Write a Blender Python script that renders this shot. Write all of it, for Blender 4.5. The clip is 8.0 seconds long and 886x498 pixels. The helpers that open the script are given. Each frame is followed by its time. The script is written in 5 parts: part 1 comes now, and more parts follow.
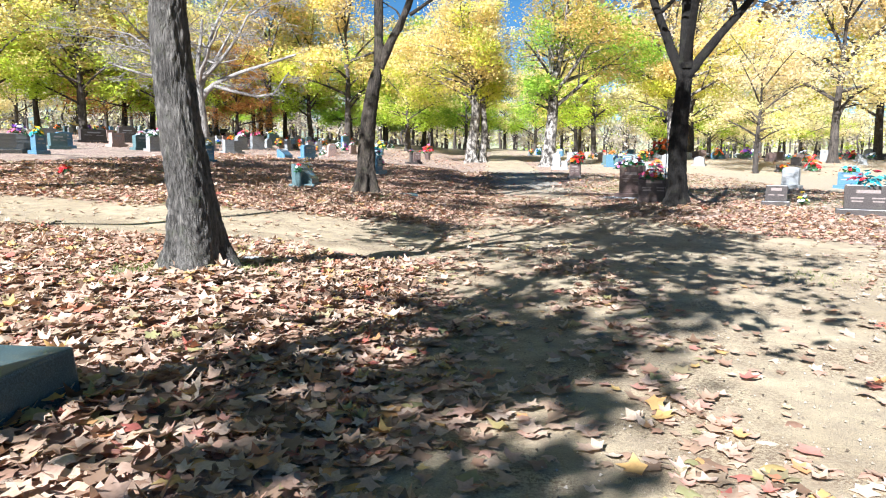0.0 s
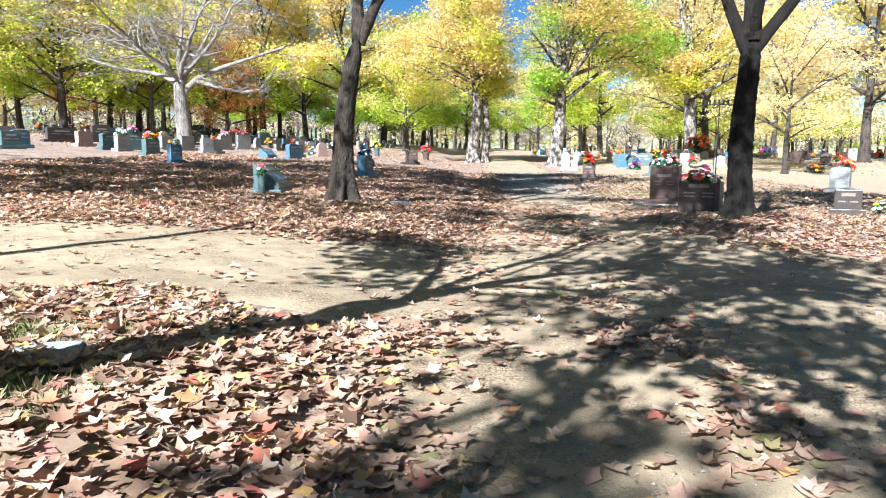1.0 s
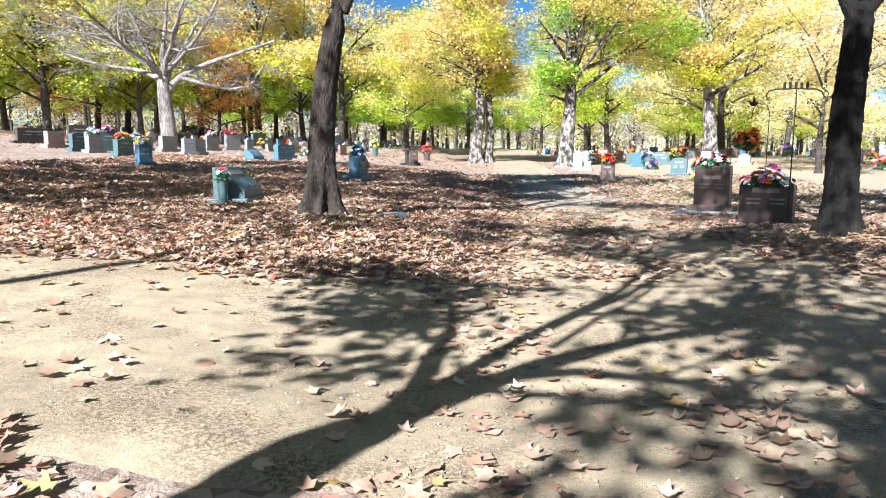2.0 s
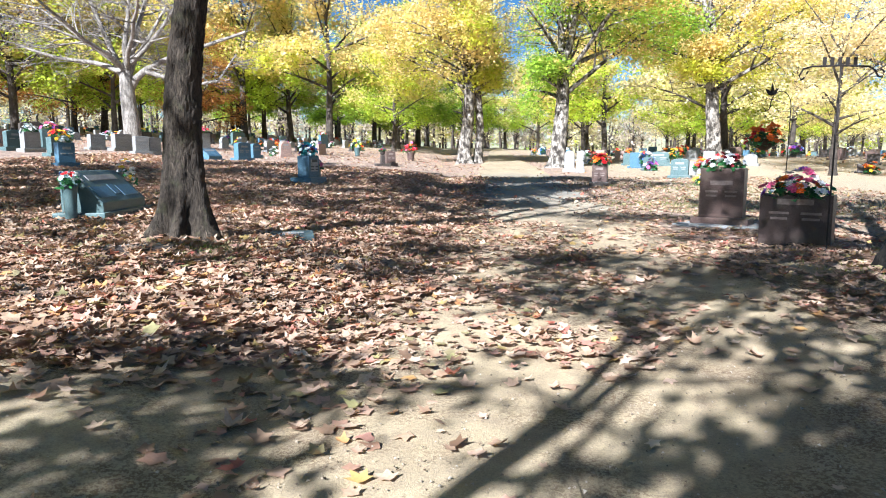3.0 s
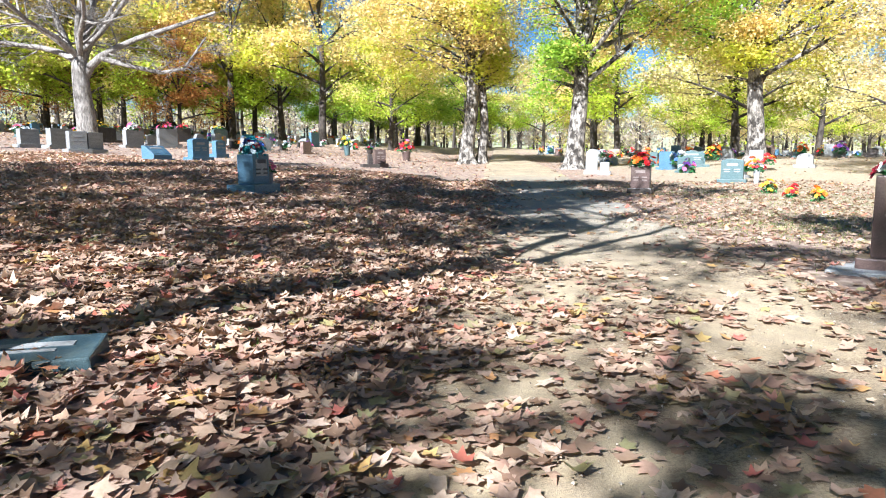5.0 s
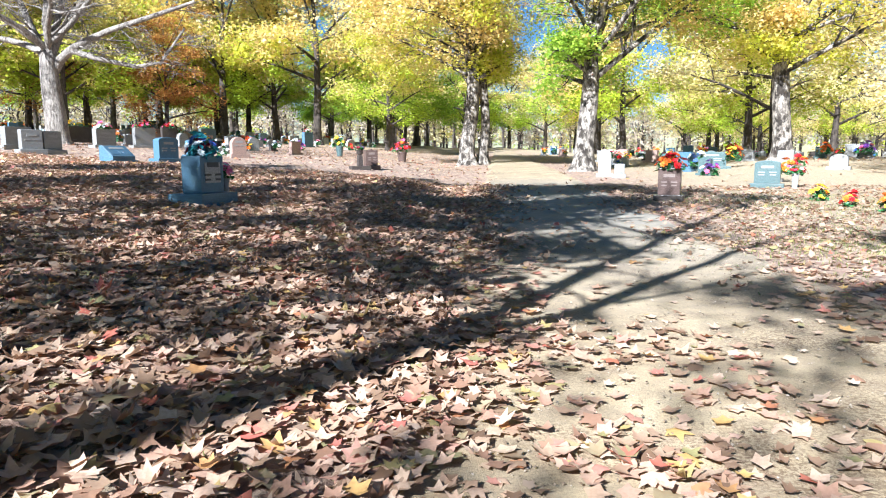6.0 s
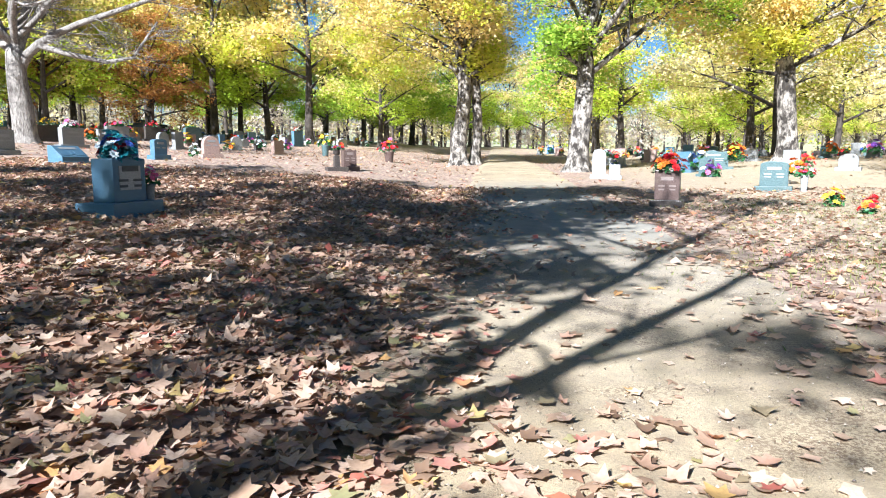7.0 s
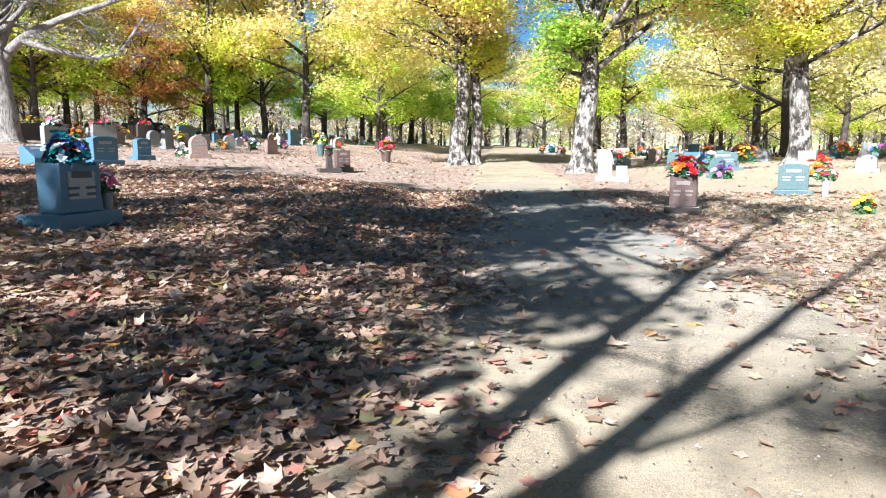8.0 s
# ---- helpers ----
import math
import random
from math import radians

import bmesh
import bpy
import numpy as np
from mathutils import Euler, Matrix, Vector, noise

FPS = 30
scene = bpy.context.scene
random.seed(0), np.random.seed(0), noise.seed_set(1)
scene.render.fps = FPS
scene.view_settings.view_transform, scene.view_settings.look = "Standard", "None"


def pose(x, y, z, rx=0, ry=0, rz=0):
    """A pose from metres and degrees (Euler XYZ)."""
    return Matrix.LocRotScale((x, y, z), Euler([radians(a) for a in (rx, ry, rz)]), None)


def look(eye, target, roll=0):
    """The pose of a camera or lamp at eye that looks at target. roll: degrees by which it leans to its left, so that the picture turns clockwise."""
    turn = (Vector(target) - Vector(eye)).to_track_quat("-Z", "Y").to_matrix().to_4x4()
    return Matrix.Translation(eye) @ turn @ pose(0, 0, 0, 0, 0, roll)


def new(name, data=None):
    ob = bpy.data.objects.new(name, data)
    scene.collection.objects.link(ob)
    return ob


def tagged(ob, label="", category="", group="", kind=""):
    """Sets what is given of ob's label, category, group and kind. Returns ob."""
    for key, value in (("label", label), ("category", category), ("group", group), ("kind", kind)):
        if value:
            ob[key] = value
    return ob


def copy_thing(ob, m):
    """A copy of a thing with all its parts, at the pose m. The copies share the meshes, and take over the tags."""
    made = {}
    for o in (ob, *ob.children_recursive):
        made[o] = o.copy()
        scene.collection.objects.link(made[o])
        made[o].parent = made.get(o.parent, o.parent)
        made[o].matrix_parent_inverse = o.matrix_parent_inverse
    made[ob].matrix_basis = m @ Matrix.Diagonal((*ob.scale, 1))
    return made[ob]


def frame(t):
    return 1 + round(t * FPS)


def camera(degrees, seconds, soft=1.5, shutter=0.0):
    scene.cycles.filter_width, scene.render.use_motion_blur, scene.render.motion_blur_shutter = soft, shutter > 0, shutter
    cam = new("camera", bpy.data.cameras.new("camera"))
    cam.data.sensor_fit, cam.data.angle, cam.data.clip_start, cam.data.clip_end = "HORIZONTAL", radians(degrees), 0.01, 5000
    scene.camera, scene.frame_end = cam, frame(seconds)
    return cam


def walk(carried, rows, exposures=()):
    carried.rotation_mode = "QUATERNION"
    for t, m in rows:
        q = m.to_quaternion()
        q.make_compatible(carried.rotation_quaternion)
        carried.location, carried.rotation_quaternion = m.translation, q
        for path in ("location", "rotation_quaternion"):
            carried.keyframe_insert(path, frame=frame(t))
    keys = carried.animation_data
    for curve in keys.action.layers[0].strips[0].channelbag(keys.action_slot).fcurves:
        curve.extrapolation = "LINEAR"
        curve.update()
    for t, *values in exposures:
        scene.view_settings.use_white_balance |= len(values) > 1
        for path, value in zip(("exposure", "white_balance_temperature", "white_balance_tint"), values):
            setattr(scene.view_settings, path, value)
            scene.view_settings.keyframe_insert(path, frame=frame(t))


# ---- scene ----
cam = camera(68.0, 8.0, soft=1.1)
PATH = [
    (0, (0.000, 0.000, 1.330), (0.008, 1.982, 1.059), 0.12),
    (0.5, (0.050, 1.719, 1.314), (0.057, 3.701, 1.043), 0.10),
    (1, (0.086, 3.225, 1.314), (0.092, 5.207, 1.044), -0.01),
    (1.2, (0.069, 3.796, 1.308), (0.075, 5.778, 1.039), -0.03),
    (2.3, (-0.004, 6.819, 1.319), (-0.002, 8.801, 1.050), -0.41),
    (2.5, (0.280, 7.401, 1.339), (0.282, 9.383, 1.068), -0.27),
    (3, (0.965, 8.758, 1.325), (0.968, 10.740, 1.056), -0.30),
    (3.5, (1.065, 10.123, 1.335), (1.066, 12.105, 1.066), -0.37),
    (4, (1.069, 11.369, 1.346), (1.068, 13.351, 1.077), -0.32),
    (4.2, (1.046, 11.865, 1.324), (1.050, 13.847, 1.058), -0.28),
    (5.3, (1.101, 14.348, 1.346), (1.098, 16.330, 1.075), -0.23),
    (5.5, (1.120, 14.859, 1.351), (1.118, 16.841, 1.081), -0.27),
    (6, (1.145, 16.144, 1.377), (1.144, 18.126, 1.108), -0.24),
    (6.5, (1.324, 17.038, 1.398), (1.322, 19.020, 1.127), -0.30),
    (7, (1.705, 17.659, 1.425), (1.704, 19.640, 1.153), -0.27),
    (7.5, (1.754, 18.203, 1.455), (1.753, 20.184, 1.181), -0.25),
    (8, (1.753, 18.741, 1.502), (1.753, 20.722, 1.225), -0.20),
]
EXPOSURE = 1.86
walk(cam, [(t, look(eye, target, roll)) for t, eye, target, roll in PATH], exposures=[(0.0, EXPOSURE, 5560, 10), (8.0, EXPOSURE, 5560, 10)])

# ---- light ----
SUN_AZ, SUN_EL = 210.0, 34.0  # where the sun stands: degrees clockwise from +y, and above the horizon
world = bpy.data.worlds.new("world")
scene.world = world
world.use_nodes = True
wn = world.node_tree.nodes
sky = wn.new("ShaderNodeTexSky")
sky.sky_type, sky.sun_disc = "NISHITA", False
sky.sun_elevation, sky.sun_rotation = radians(SUN_EL), radians(SUN_AZ)
sky.air_density, sky.dust_density, sky.ozone_density = 1.0, 0.0, 2.0
wn["Background"].inputs["Strength"].default_value = 0.027
deep = wn.new("ShaderNodeHueSaturation")
deep.inputs["Saturation"].default_value = 1.35
world.node_tree.links.new(sky.outputs[0], deep.inputs["Color"])
world.node_tree.links.new(deep.outputs[0], wn["Background"].inputs["Color"])
sun = new("sun", bpy.data.lights.new("sun", "SUN"))
sun.data.energy, sun.data.angle, sun.data.color = 5.0, radians(0.6), (1.0, 0.96, 0.91)
to_sun = Vector((math.sin(radians(SUN_AZ)) * math.cos(radians(SUN_EL)), math.cos(radians(SUN_AZ)) * math.cos(radians(SUN_EL)), math.sin(radians(SUN_EL))))
sun.matrix_world = look(to_sun * 60, (0, 0, 0))


# ---- materials ----
class Nodes:
    """A small wrapper round a node material."""

    def __init__(self, name):
        self.m = bpy.data.materials.new(name)
        self.m.use_nodes = True
        self.t = self.m.node_tree
        self.bsdf = self.t.nodes["Principled BSDF"]
        self.out = self.t.nodes["Material Output"]
        self.bsdf.inputs["Specular IOR Level"].default_value = 0.3

    def n(self, kind, **kw):
        node = self.t.nodes.new("ShaderNode" + kind)
        for k, v in kw.items():
            if k in node.inputs:
                s = node.inputs[k]
                if isinstance(v, bpy.types.NodeSocket):
                    self.t.links.new(v, s)
                else:
                    s.default_value = v
        return node

    def link(self, a, b):
        self.t.links.new(a, b)

    def coords(self, kind="Object", scale=(1, 1, 1)):
        c = self.n("TexCoord")
        m = self.n("Mapping")
        m.inputs["Scale"].default_value = scale
        self.link(c.outputs[kind], m.inputs["Vector"])
        return m.outputs["Vector"]

    def noise(self, vec, scale, detail=4.0, rough=0.55):
        k = self.n("TexNoise", Scale=scale, Detail=detail, Roughness=rough)
        self.link(vec, k.inputs["Vector"])
        return k.outputs["Fac"]

    def ramp(self, fac, stops, constant=False):
        r = self.n("ValToRGB")
        self.link(fac, r.inputs["Fac"])
        e = r.color_ramp.elements
        while len(e) < len(stops):
            e.new(0.5)
        for el, (p, c) in zip(e, stops):
            el.position, el.color = p, (*c, 1) if len(c) == 3 else c
        if constant:
            r.color_ramp.interpolation = "CONSTANT"
        return r.outputs["Color"]

    def mix(self, fac, a, b, blend="MIX"):
        k = self.t.nodes.new("ShaderNodeMix")
        k.data_type, k.blend_type = "RGBA", blend
        for s, v in ((k.inputs[0], fac), (k.inputs[6], a), (k.inputs[7], b)):
            if isinstance(v, bpy.types.NodeSocket):
                self.link(v, s)
            else:
                s.default_value = (*v, 1) if isinstance(v, tuple) else v
        return k.outputs[2]

    def bump(self, height, strength=0.4, distance=0.02):
        b = self.n("Bump", Strength=strength, Distance=distance)
        self.link(height, b.inputs["Height"])
        self.link(b.outputs["Normal"], self.bsdf.inputs["Normal"])

    def done(self, color, rough=0.8, metal=0.0):
        for s, v in ((self.bsdf.inputs["Base Color"], color), (self.bsdf.inputs["Roughness"], rough), (self.bsdf.inputs["Metallic"], metal)):
            if isinstance(v, bpy.types.NodeSocket):
                self.link(v, s)
            else:
                s.default_value = (*v, 1) if isinstance(v, tuple) else v
        return self.m


def plain(name, color, rough=0.6, metal=0.0, vary=0.25, scale=30.0):
    k = Nodes(name)
    f = k.noise(k.coords(), scale)
    lo, hi = tuple(c * (1 - vary) for c in color), tuple(min(1, c * (1 + vary)) for c in color)
    k.bump(f, 0.15, 0.003)
    return k.done(k.ramp(f, [(0.3, lo), (0.7, hi)]), rough, metal)


def granite(name, color, rough=0.45, lichen=0.25):
    """Speckled stone with weather stains."""
    k = Nodes(name)
    v = k.coords()
    speck = k.noise(v, 160, 2.0, 0.7)
    grain = k.noise(v, 45, 3.0)
    stain = k.noise(v, 3.5, 5.0, 0.65)
    dark, light = tuple(c * 0.45 for c in color), tuple(min(1, c * 1.5 + 0.03) for c in color)
    c = k.ramp(speck, [(0.34, dark), (0.5, color), (0.68, light)])
    c = k.mix(k.ramp(grain, [(0.45, (0, 0, 0)), (0.7, (0.5, 0.5, 0.5))]), c, tuple(c0 * 0.7 for c0 in color))
    c = k.mix(k.ramp(stain, [(0.52, (0, 0, 0)), (0.72, (lichen, lichen, lichen))]), c, (0.16, 0.15, 0.10))
    k.bump(speck, 0.12, 0.003)
    return k.done(c, rough)


def bark_material(name, dark, light, moss=0.0, scale=1.0):
    k = Nodes(name)
    v = k.coords(scale=(19 * scale, 19 * scale, 4.4 * scale))
    ridge = k.n("TexVoronoi", Scale=1.6)
    ridge.feature = "DISTANCE_TO_EDGE"
    warp = k.n("TexNoise", Scale=0.9, Detail=3.0)
    k.link(v, warp.inputs["Vector"])
    vv = k.mix(0.35, v, warp.outputs["Color"], "ADD")
    k.link(vv, ridge.inputs["Vector"])
    fine = k.noise(v, 4.0, 6.0, 0.7)
    flake = k.noise(v, 1.2, 7.0, 0.72)
    plates = k.mix(0.68, k.ramp(ridge.outputs["Distance"], [(0.0, (0, 0, 0)), (0.3, (1, 1, 1))]), k.ramp(flake, [(0.40, (0, 0, 0)), (0.58, (1, 1, 1))]))
    c = k.mix(plates, dark, light)
    c = k.mix(k.ramp(fine, [(0.35, (0, 0, 0)), (0.75, (0.6, 0.6, 0.6))]), c, tuple(x * 0.5 for x in dark))
    big = k.noise(k.coords(), 1.7, 4.0, 0.6)
    c = k.mix(k.ramp(big, [(0.45, (0, 0, 0)), (0.75, (0.5, 0.5, 0.5))]), c, tuple(min(1, x * 1.35) for x in light))
    if moss:
        c = k.mix(k.ramp(k.noise(k.coords(), 5.0, 5.0, 0.7), [(0.55, (0, 0, 0)), (0.7, (moss, moss, moss))]), c, (0.10, 0.12, 0.04))
    h = k.mix(0.3, plates, fine)
    k.bump(h, 1.0, 0.035)
    return k.done(c, 0.92)


def leaf_material(name, stops, through_color, amount=0.35, spread=0.0, rough=0.6, patch=None, edge=0.50, clump=0.0):
    """Leaf colours by leaf, by spray and a little by tree; part of the light goes through the blade."""
    k = Nodes(name)
    g = k.n("NewGeometry")
    rnd = g.outputs["Random Per Island"]
    if clump:
        spray = k.n("MapRange")
        k.link(k.noise(k.coords(scale=(1, 1, 1.7)), 1.15, 3.0, 0.6), spray.inputs["Value"])
        spray.inputs["From Min"].default_value, spray.inputs["From Max"].default_value = 0.34, 0.66
        both = k.n("Mix", Factor=clump)
        k.link(rnd, both.inputs[2])
        k.link(spray.outputs[0], both.inputs[3])
        rnd = both.outputs[0]
    c = k.ramp(rnd, stops)
    if spread:
        o = k.n("ObjectInfo")
        hs = k.n("HueSaturation")
        k.link(c, hs.inputs["Color"])
        mr = k.n("MapRange")
        k.link(o.outputs["Random"], mr.inputs["Value"])
        mr.inputs["To Min"].default_value, mr.inputs["To Max"].default_value = 0.5 - spread, 0.5 + spread
        k.link(mr.outputs[0], hs.inputs["Hue"])
        c = hs.outputs["Color"]
    if patch:
        # the upper sprays turn first
        where = k.noise(k.coords(), 0.32, 3.0, 0.6)
        if clump:
            up = k.n("SeparateXYZ")
            k.link(k.coords(), up.inputs[0])
            high = k.n("MapRange")
            k.link(up.outputs["Z"], high.inputs["Value"])
            for key, value in (("From Min", 4.0), ("From Max", 8.5), ("To Min", -0.05), ("To Max", 0.12)):
                high.inputs[key].default_value = value
            both = k.n("Math")
            k.link(where, both.inputs[0])
            k.link(high.outputs[0], both.inputs[1])
            where = both.outputs[0]
        c = k.mix(k.ramp(where, [(edge, (0, 0, 0)), (edge + 0.09, (0.8, 0.8, 0.8))]), c, patch)
    f = k.noise(k.coords(), 60, 3.0)
    c = k.mix(k.ramp(f, [(0.4, (0, 0, 0)), (0.75, (0.35, 0.35, 0.35))]), c, (0.20, 0.11, 0.05))
    k.done(c, rough)
    tr = k.n("BsdfTranslucent")
    k.link(k.mix(0.5, c, through_color), tr.inputs["Color"])
    mx = k.n("MixShader", Fac=amount)
    k.link(k.bsdf.outputs[0], mx.inputs[1])
    k.link(tr.outputs[0], mx.inputs[2])
    k.link(mx.outputs[0], k.out.inputs["Surface"])
    return k.m


def ground_material():
    k = Nodes("leaf_strewn_earth")
    v = k.coords()
    cell = k.n("TexVoronoi", Scale=11.0)
    k.link(v, cell.inputs["Vector"])
    far_cell = k.n("TexVoronoi", Scale=4.0)
    k.link(v, far_cell.inputs["Vector"])
    litter = k.ramp(cell.outputs["Color"], [(0.0, (0.09, 0.055, 0.04)), (0.35, (0.26, 0.18, 0.135)), (0.6, (0.40, 0.31, 0.235)), (0.8, (0.22, 0.13, 0.10)), (1.0, (0.46, 0.37, 0.28))])
    soil = k.ramp(k.noise(v, 9.0, 6.0, 0.7), [(0.3, (0.09, 0.06, 0.04)), (0.7, (0.24, 0.17, 0.11))])
    blades = k.ramp(k.noise(v, 55.0, 4.0, 0.7), [(0.3, (0.13, 0.12, 0.06)), (0.5, (0.31, 0.25, 0.17)), (0.7, (0.48, 0.40, 0.30))])
    turf = k.mix(k.ramp(k.noise(v, 0.5, 5.0, 0.65), [(0.42, (0, 0, 0)), (0.62, (1, 1, 1))]), blades, soil)
    c = k.mix(k.ramp(k.noise(v, 0.8, 6.0, 0.7), [(0.33, (0, 0, 0)), (0.5, (1, 1, 1))]), turf, litter)
    a = k.n("Attribute")
    a.attribute_name = "turf"
    field = k.mix(k.ramp(k.noise(v, 1.6, 6.0, 0.7), [(0.5, (0, 0, 0)), (0.66, (1, 1, 1))]), blades, k.mix(0.5, litter, (0.46, 0.36, 0.22)))
    c = k.mix(a.outputs["Fac"], c, field)
    k.bump(k.noise(v, 24.0, 5.0, 0.7), 0.7, 0.03)
    return k.done(c, 0.95)


def dirt_material():
    k = Nodes("sandy_dirt")
    v = k.coords()
    wide = k.noise(v, 0.6, 5.0, 0.6)
    mid = k.noise(v, 5.0, 6.0, 0.65)
    fine = k.noise(v, 90.0, 4.0, 0.75)
    c = k.ramp(wide, [(0.3, (0.31, 0.24, 0.145)), (0.55, (0.43, 0.345, 0.215)), (0.75, (0.52, 0.425, 0.275))])
    c = k.mix(k.ramp(mid, [(0.42, (0, 0, 0)), (0.68, (0.7, 0.7, 0.7))]), c, (0.24, 0.185, 0.125))
    c = k.mix(k.ramp(fine, [(0.46, (0, 0, 0)), (0.66, (0.6, 0.6, 0.6))]), c, (0.17, 0.135, 0.095))
    # crumbs of dry leaf, thick in some places
    crumbs = k.ramp(k.noise(v, 48.0, 4.0, 0.75), [(0.47, (0, 0, 0)), (0.54, (1, 1, 1))])
    where = k.ramp(k.noise(v, 1.1, 5.0, 0.65), [(0.44, (0.0, 0.0, 0.0)), (0.62, (0.85, 0.85, 0.85))])
    c = k.mix(k.mix(where, (0.0, 0.0, 0.0), crumbs), c, (0.13, 0.082, 0.048))
    # farther on, tree shade is put into the colour as a greyer stretch
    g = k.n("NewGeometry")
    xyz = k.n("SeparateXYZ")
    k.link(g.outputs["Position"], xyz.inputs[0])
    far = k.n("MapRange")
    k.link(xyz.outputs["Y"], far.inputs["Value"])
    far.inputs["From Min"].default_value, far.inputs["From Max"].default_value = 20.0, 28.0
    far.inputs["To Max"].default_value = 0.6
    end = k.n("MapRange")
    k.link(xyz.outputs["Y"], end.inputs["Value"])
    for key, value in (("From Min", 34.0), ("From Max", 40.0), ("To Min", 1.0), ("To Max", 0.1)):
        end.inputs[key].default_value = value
    shade_stretch = k.n("Math")
    shade_stretch.operation = "MULTIPLY"
    k.link(far.outputs[0], shade_stretch.inputs[0])
    k.link(end.outputs[0], shade_stretch.inputs[1])
    c = k.mix(shade_stretch.outputs[0], c, k.ramp(mid, [(0.35, (0.17, 0.185, 0.18)), (0.65, (0.29, 0.29, 0.265))]))
    peb = k.n("TexVoronoi", Scale=38.0)
    k.link(v, peb.inputs["Vector"])
    c = k.mix(k.ramp(peb.outputs["Distance"], [(0.0, (0.55, 0.55, 0.55)), (0.16, (0, 0, 0))]), c, (0.50, 0.44, 0.34))
    h = k.mix(0.5, fine, mid)
    k.bump(h, 0.55, 0.02)
    return k.done(c, 0.95)


M_GROUND, M_DIRT = ground_material(), dirt_material()
M_BARK = bark_material("maple_bark", (0.022, 0.019, 0.015), (0.19, 0.17, 0.145), 0.3, 1.3)
# nearly black: the crown's shade on this trunk is put into the bark colour
M_BARK_SHADED = bark_material("shaded_maple_bark", (0.005, 0.004, 0.003), (0.020, 0.016, 0.012), 0.1)
M_BARK_MID = bark_material("brown_maple_bark", (0.014, 0.011, 0.008), (0.10, 0.078, 0.057), 0.25, 1.6)
M_BARK_FAR = bark_material("grey_bark", (0.024, 0.019, 0.015), (0.105, 0.086, 0.07), 0.0, 0.5)


def sun_dappled_bark():
    k = Nodes("painted_dapple_bark")
    v = k.coords()
    patch = k.noise(k.coords(scale=(1, 1, 0.7)), 3.2, 6.0, 0.65)
    plates = k.noise(k.coords(scale=(9, 9, 3)), 1.0, 5.0, 0.7)
    # bright patches of sun and dark shade between them, painted into the bark
    c = k.mix(k.ramp(patch, [(0.44, (0, 0, 0)), (0.60, (1, 1, 1))]), (0.026, 0.021, 0.017), (0.40, 0.355, 0.30))
    c = k.mix(k.ramp(plates, [(0.40, (0.8, 0.8, 0.8)), (0.54, (0, 0, 0))]), c, (0.045, 0.038, 0.03))
    k.bump(plates, 0.8, 0.05)
    return k.done(c, 0.9)


M_BARK_SUN_DAPPLED = sun_dappled_bark()
M_BARK_PALE = bark_material("pale_bare_bark", (0.10, 0.085, 0.07), (0.42, 0.38, 0.33), 0.0, 0.6)
FALLEN = [(0.0, (0.13, 0.080, 0.051)), (0.11, (0.325, 0.217, 0.143)), (0.24, (0.50, 0.353, 0.242)), (0.35, (0.285, 0.167, 0.109)), (0.45, (0.485, 0.298, 0.215)), (0.56, (0.585, 0.442, 0.315)), (0.68, (0.425, 0.276, 0.197)), (0.80, (0.62, 0.486, 0.365)), (0.88, (0.43, 0.115, 0.09)), (0.92, (0.58, 0.38, 0.13)), (0.955, (0.30, 0.29, 0.13)), (1.0, (0.265, 0.188, 0.132))]
M_FALLEN = leaf_material("fallen_leaf", FALLEN, (0.5, 0.25, 0.12), 0.18)
M_YELLOW = leaf_material("yellow_green_leaf", [(0.0, (0.07, 0.11, 0.009)), (0.18, (0.17, 0.25, 0.015)), (0.4, (0.323, 0.48, 0.0257)), (0.7, (0.502, 0.655, 0.0429)), (0.9, (0.646, 0.728, 0.0858)), (1.0, (0.718, 0.67, 0.2))], (0.777, 0.85, 0.0704), 0.44, 0.02, patch=(0.84, 0.58, 0.32), edge=0.51, clump=0.62)
M_GREEN = leaf_material("green_leaf", [(0.0, (0.0598, 0.149, 0.0143)), (0.4, (0.179, 0.329, 0.0229)), (0.75, (0.329, 0.478, 0.0286)), (1.0, (0.568, 0.628, 0.0715))], (0.647, 0.85, 0.0845), 0.44, 0.012, patch=(0.36, 0.42, 0.04), clump=0.62)
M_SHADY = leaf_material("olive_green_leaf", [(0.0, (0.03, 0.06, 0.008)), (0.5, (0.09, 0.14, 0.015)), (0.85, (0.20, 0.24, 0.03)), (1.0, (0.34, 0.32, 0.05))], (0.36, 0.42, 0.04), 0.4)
M_MIXED = leaf_material("yellow_leaf_turning_peach", [(0.0, (0.234, 0.306, 0.0172)), (0.35, (0.468, 0.539, 0.0286)), (0.7, (0.702, 0.67, 0.0572)), (1.0, (0.832, 0.728, 0.2))], (0.85, 0.85, 0.112), 0.44, 0.012, patch=(0.84, 0.56, 0.32), edge=0.49, clump=0.62)
M_CREAM = leaf_material("pale_peach_leaf", [(0.0, (0.491, 0.4, 0.114)), (0.3, (0.737, 0.643, 0.157)), (0.6, (0.85, 0.715, 0.315)), (1.0, (0.85, 0.85, 0.515))], (0.85, 0.85, 0.479), 0.44, 0.01, patch=(0.84, 0.64, 0.42), clump=0.62)
M_TURNING = leaf_material("green_leaf_turning_orange", [(0.0, (0.0715, 0.16, 0.0172)), (0.4, (0.2, 0.349, 0.0286)), (0.75, (0.372, 0.524, 0.0429)), (1.0, (0.601, 0.67, 0.1))], (0.648, 0.85, 0.0986), 0.44, 0.01, patch=(0.76, 0.38, 0.16), edge=0.565, clump=0.62)
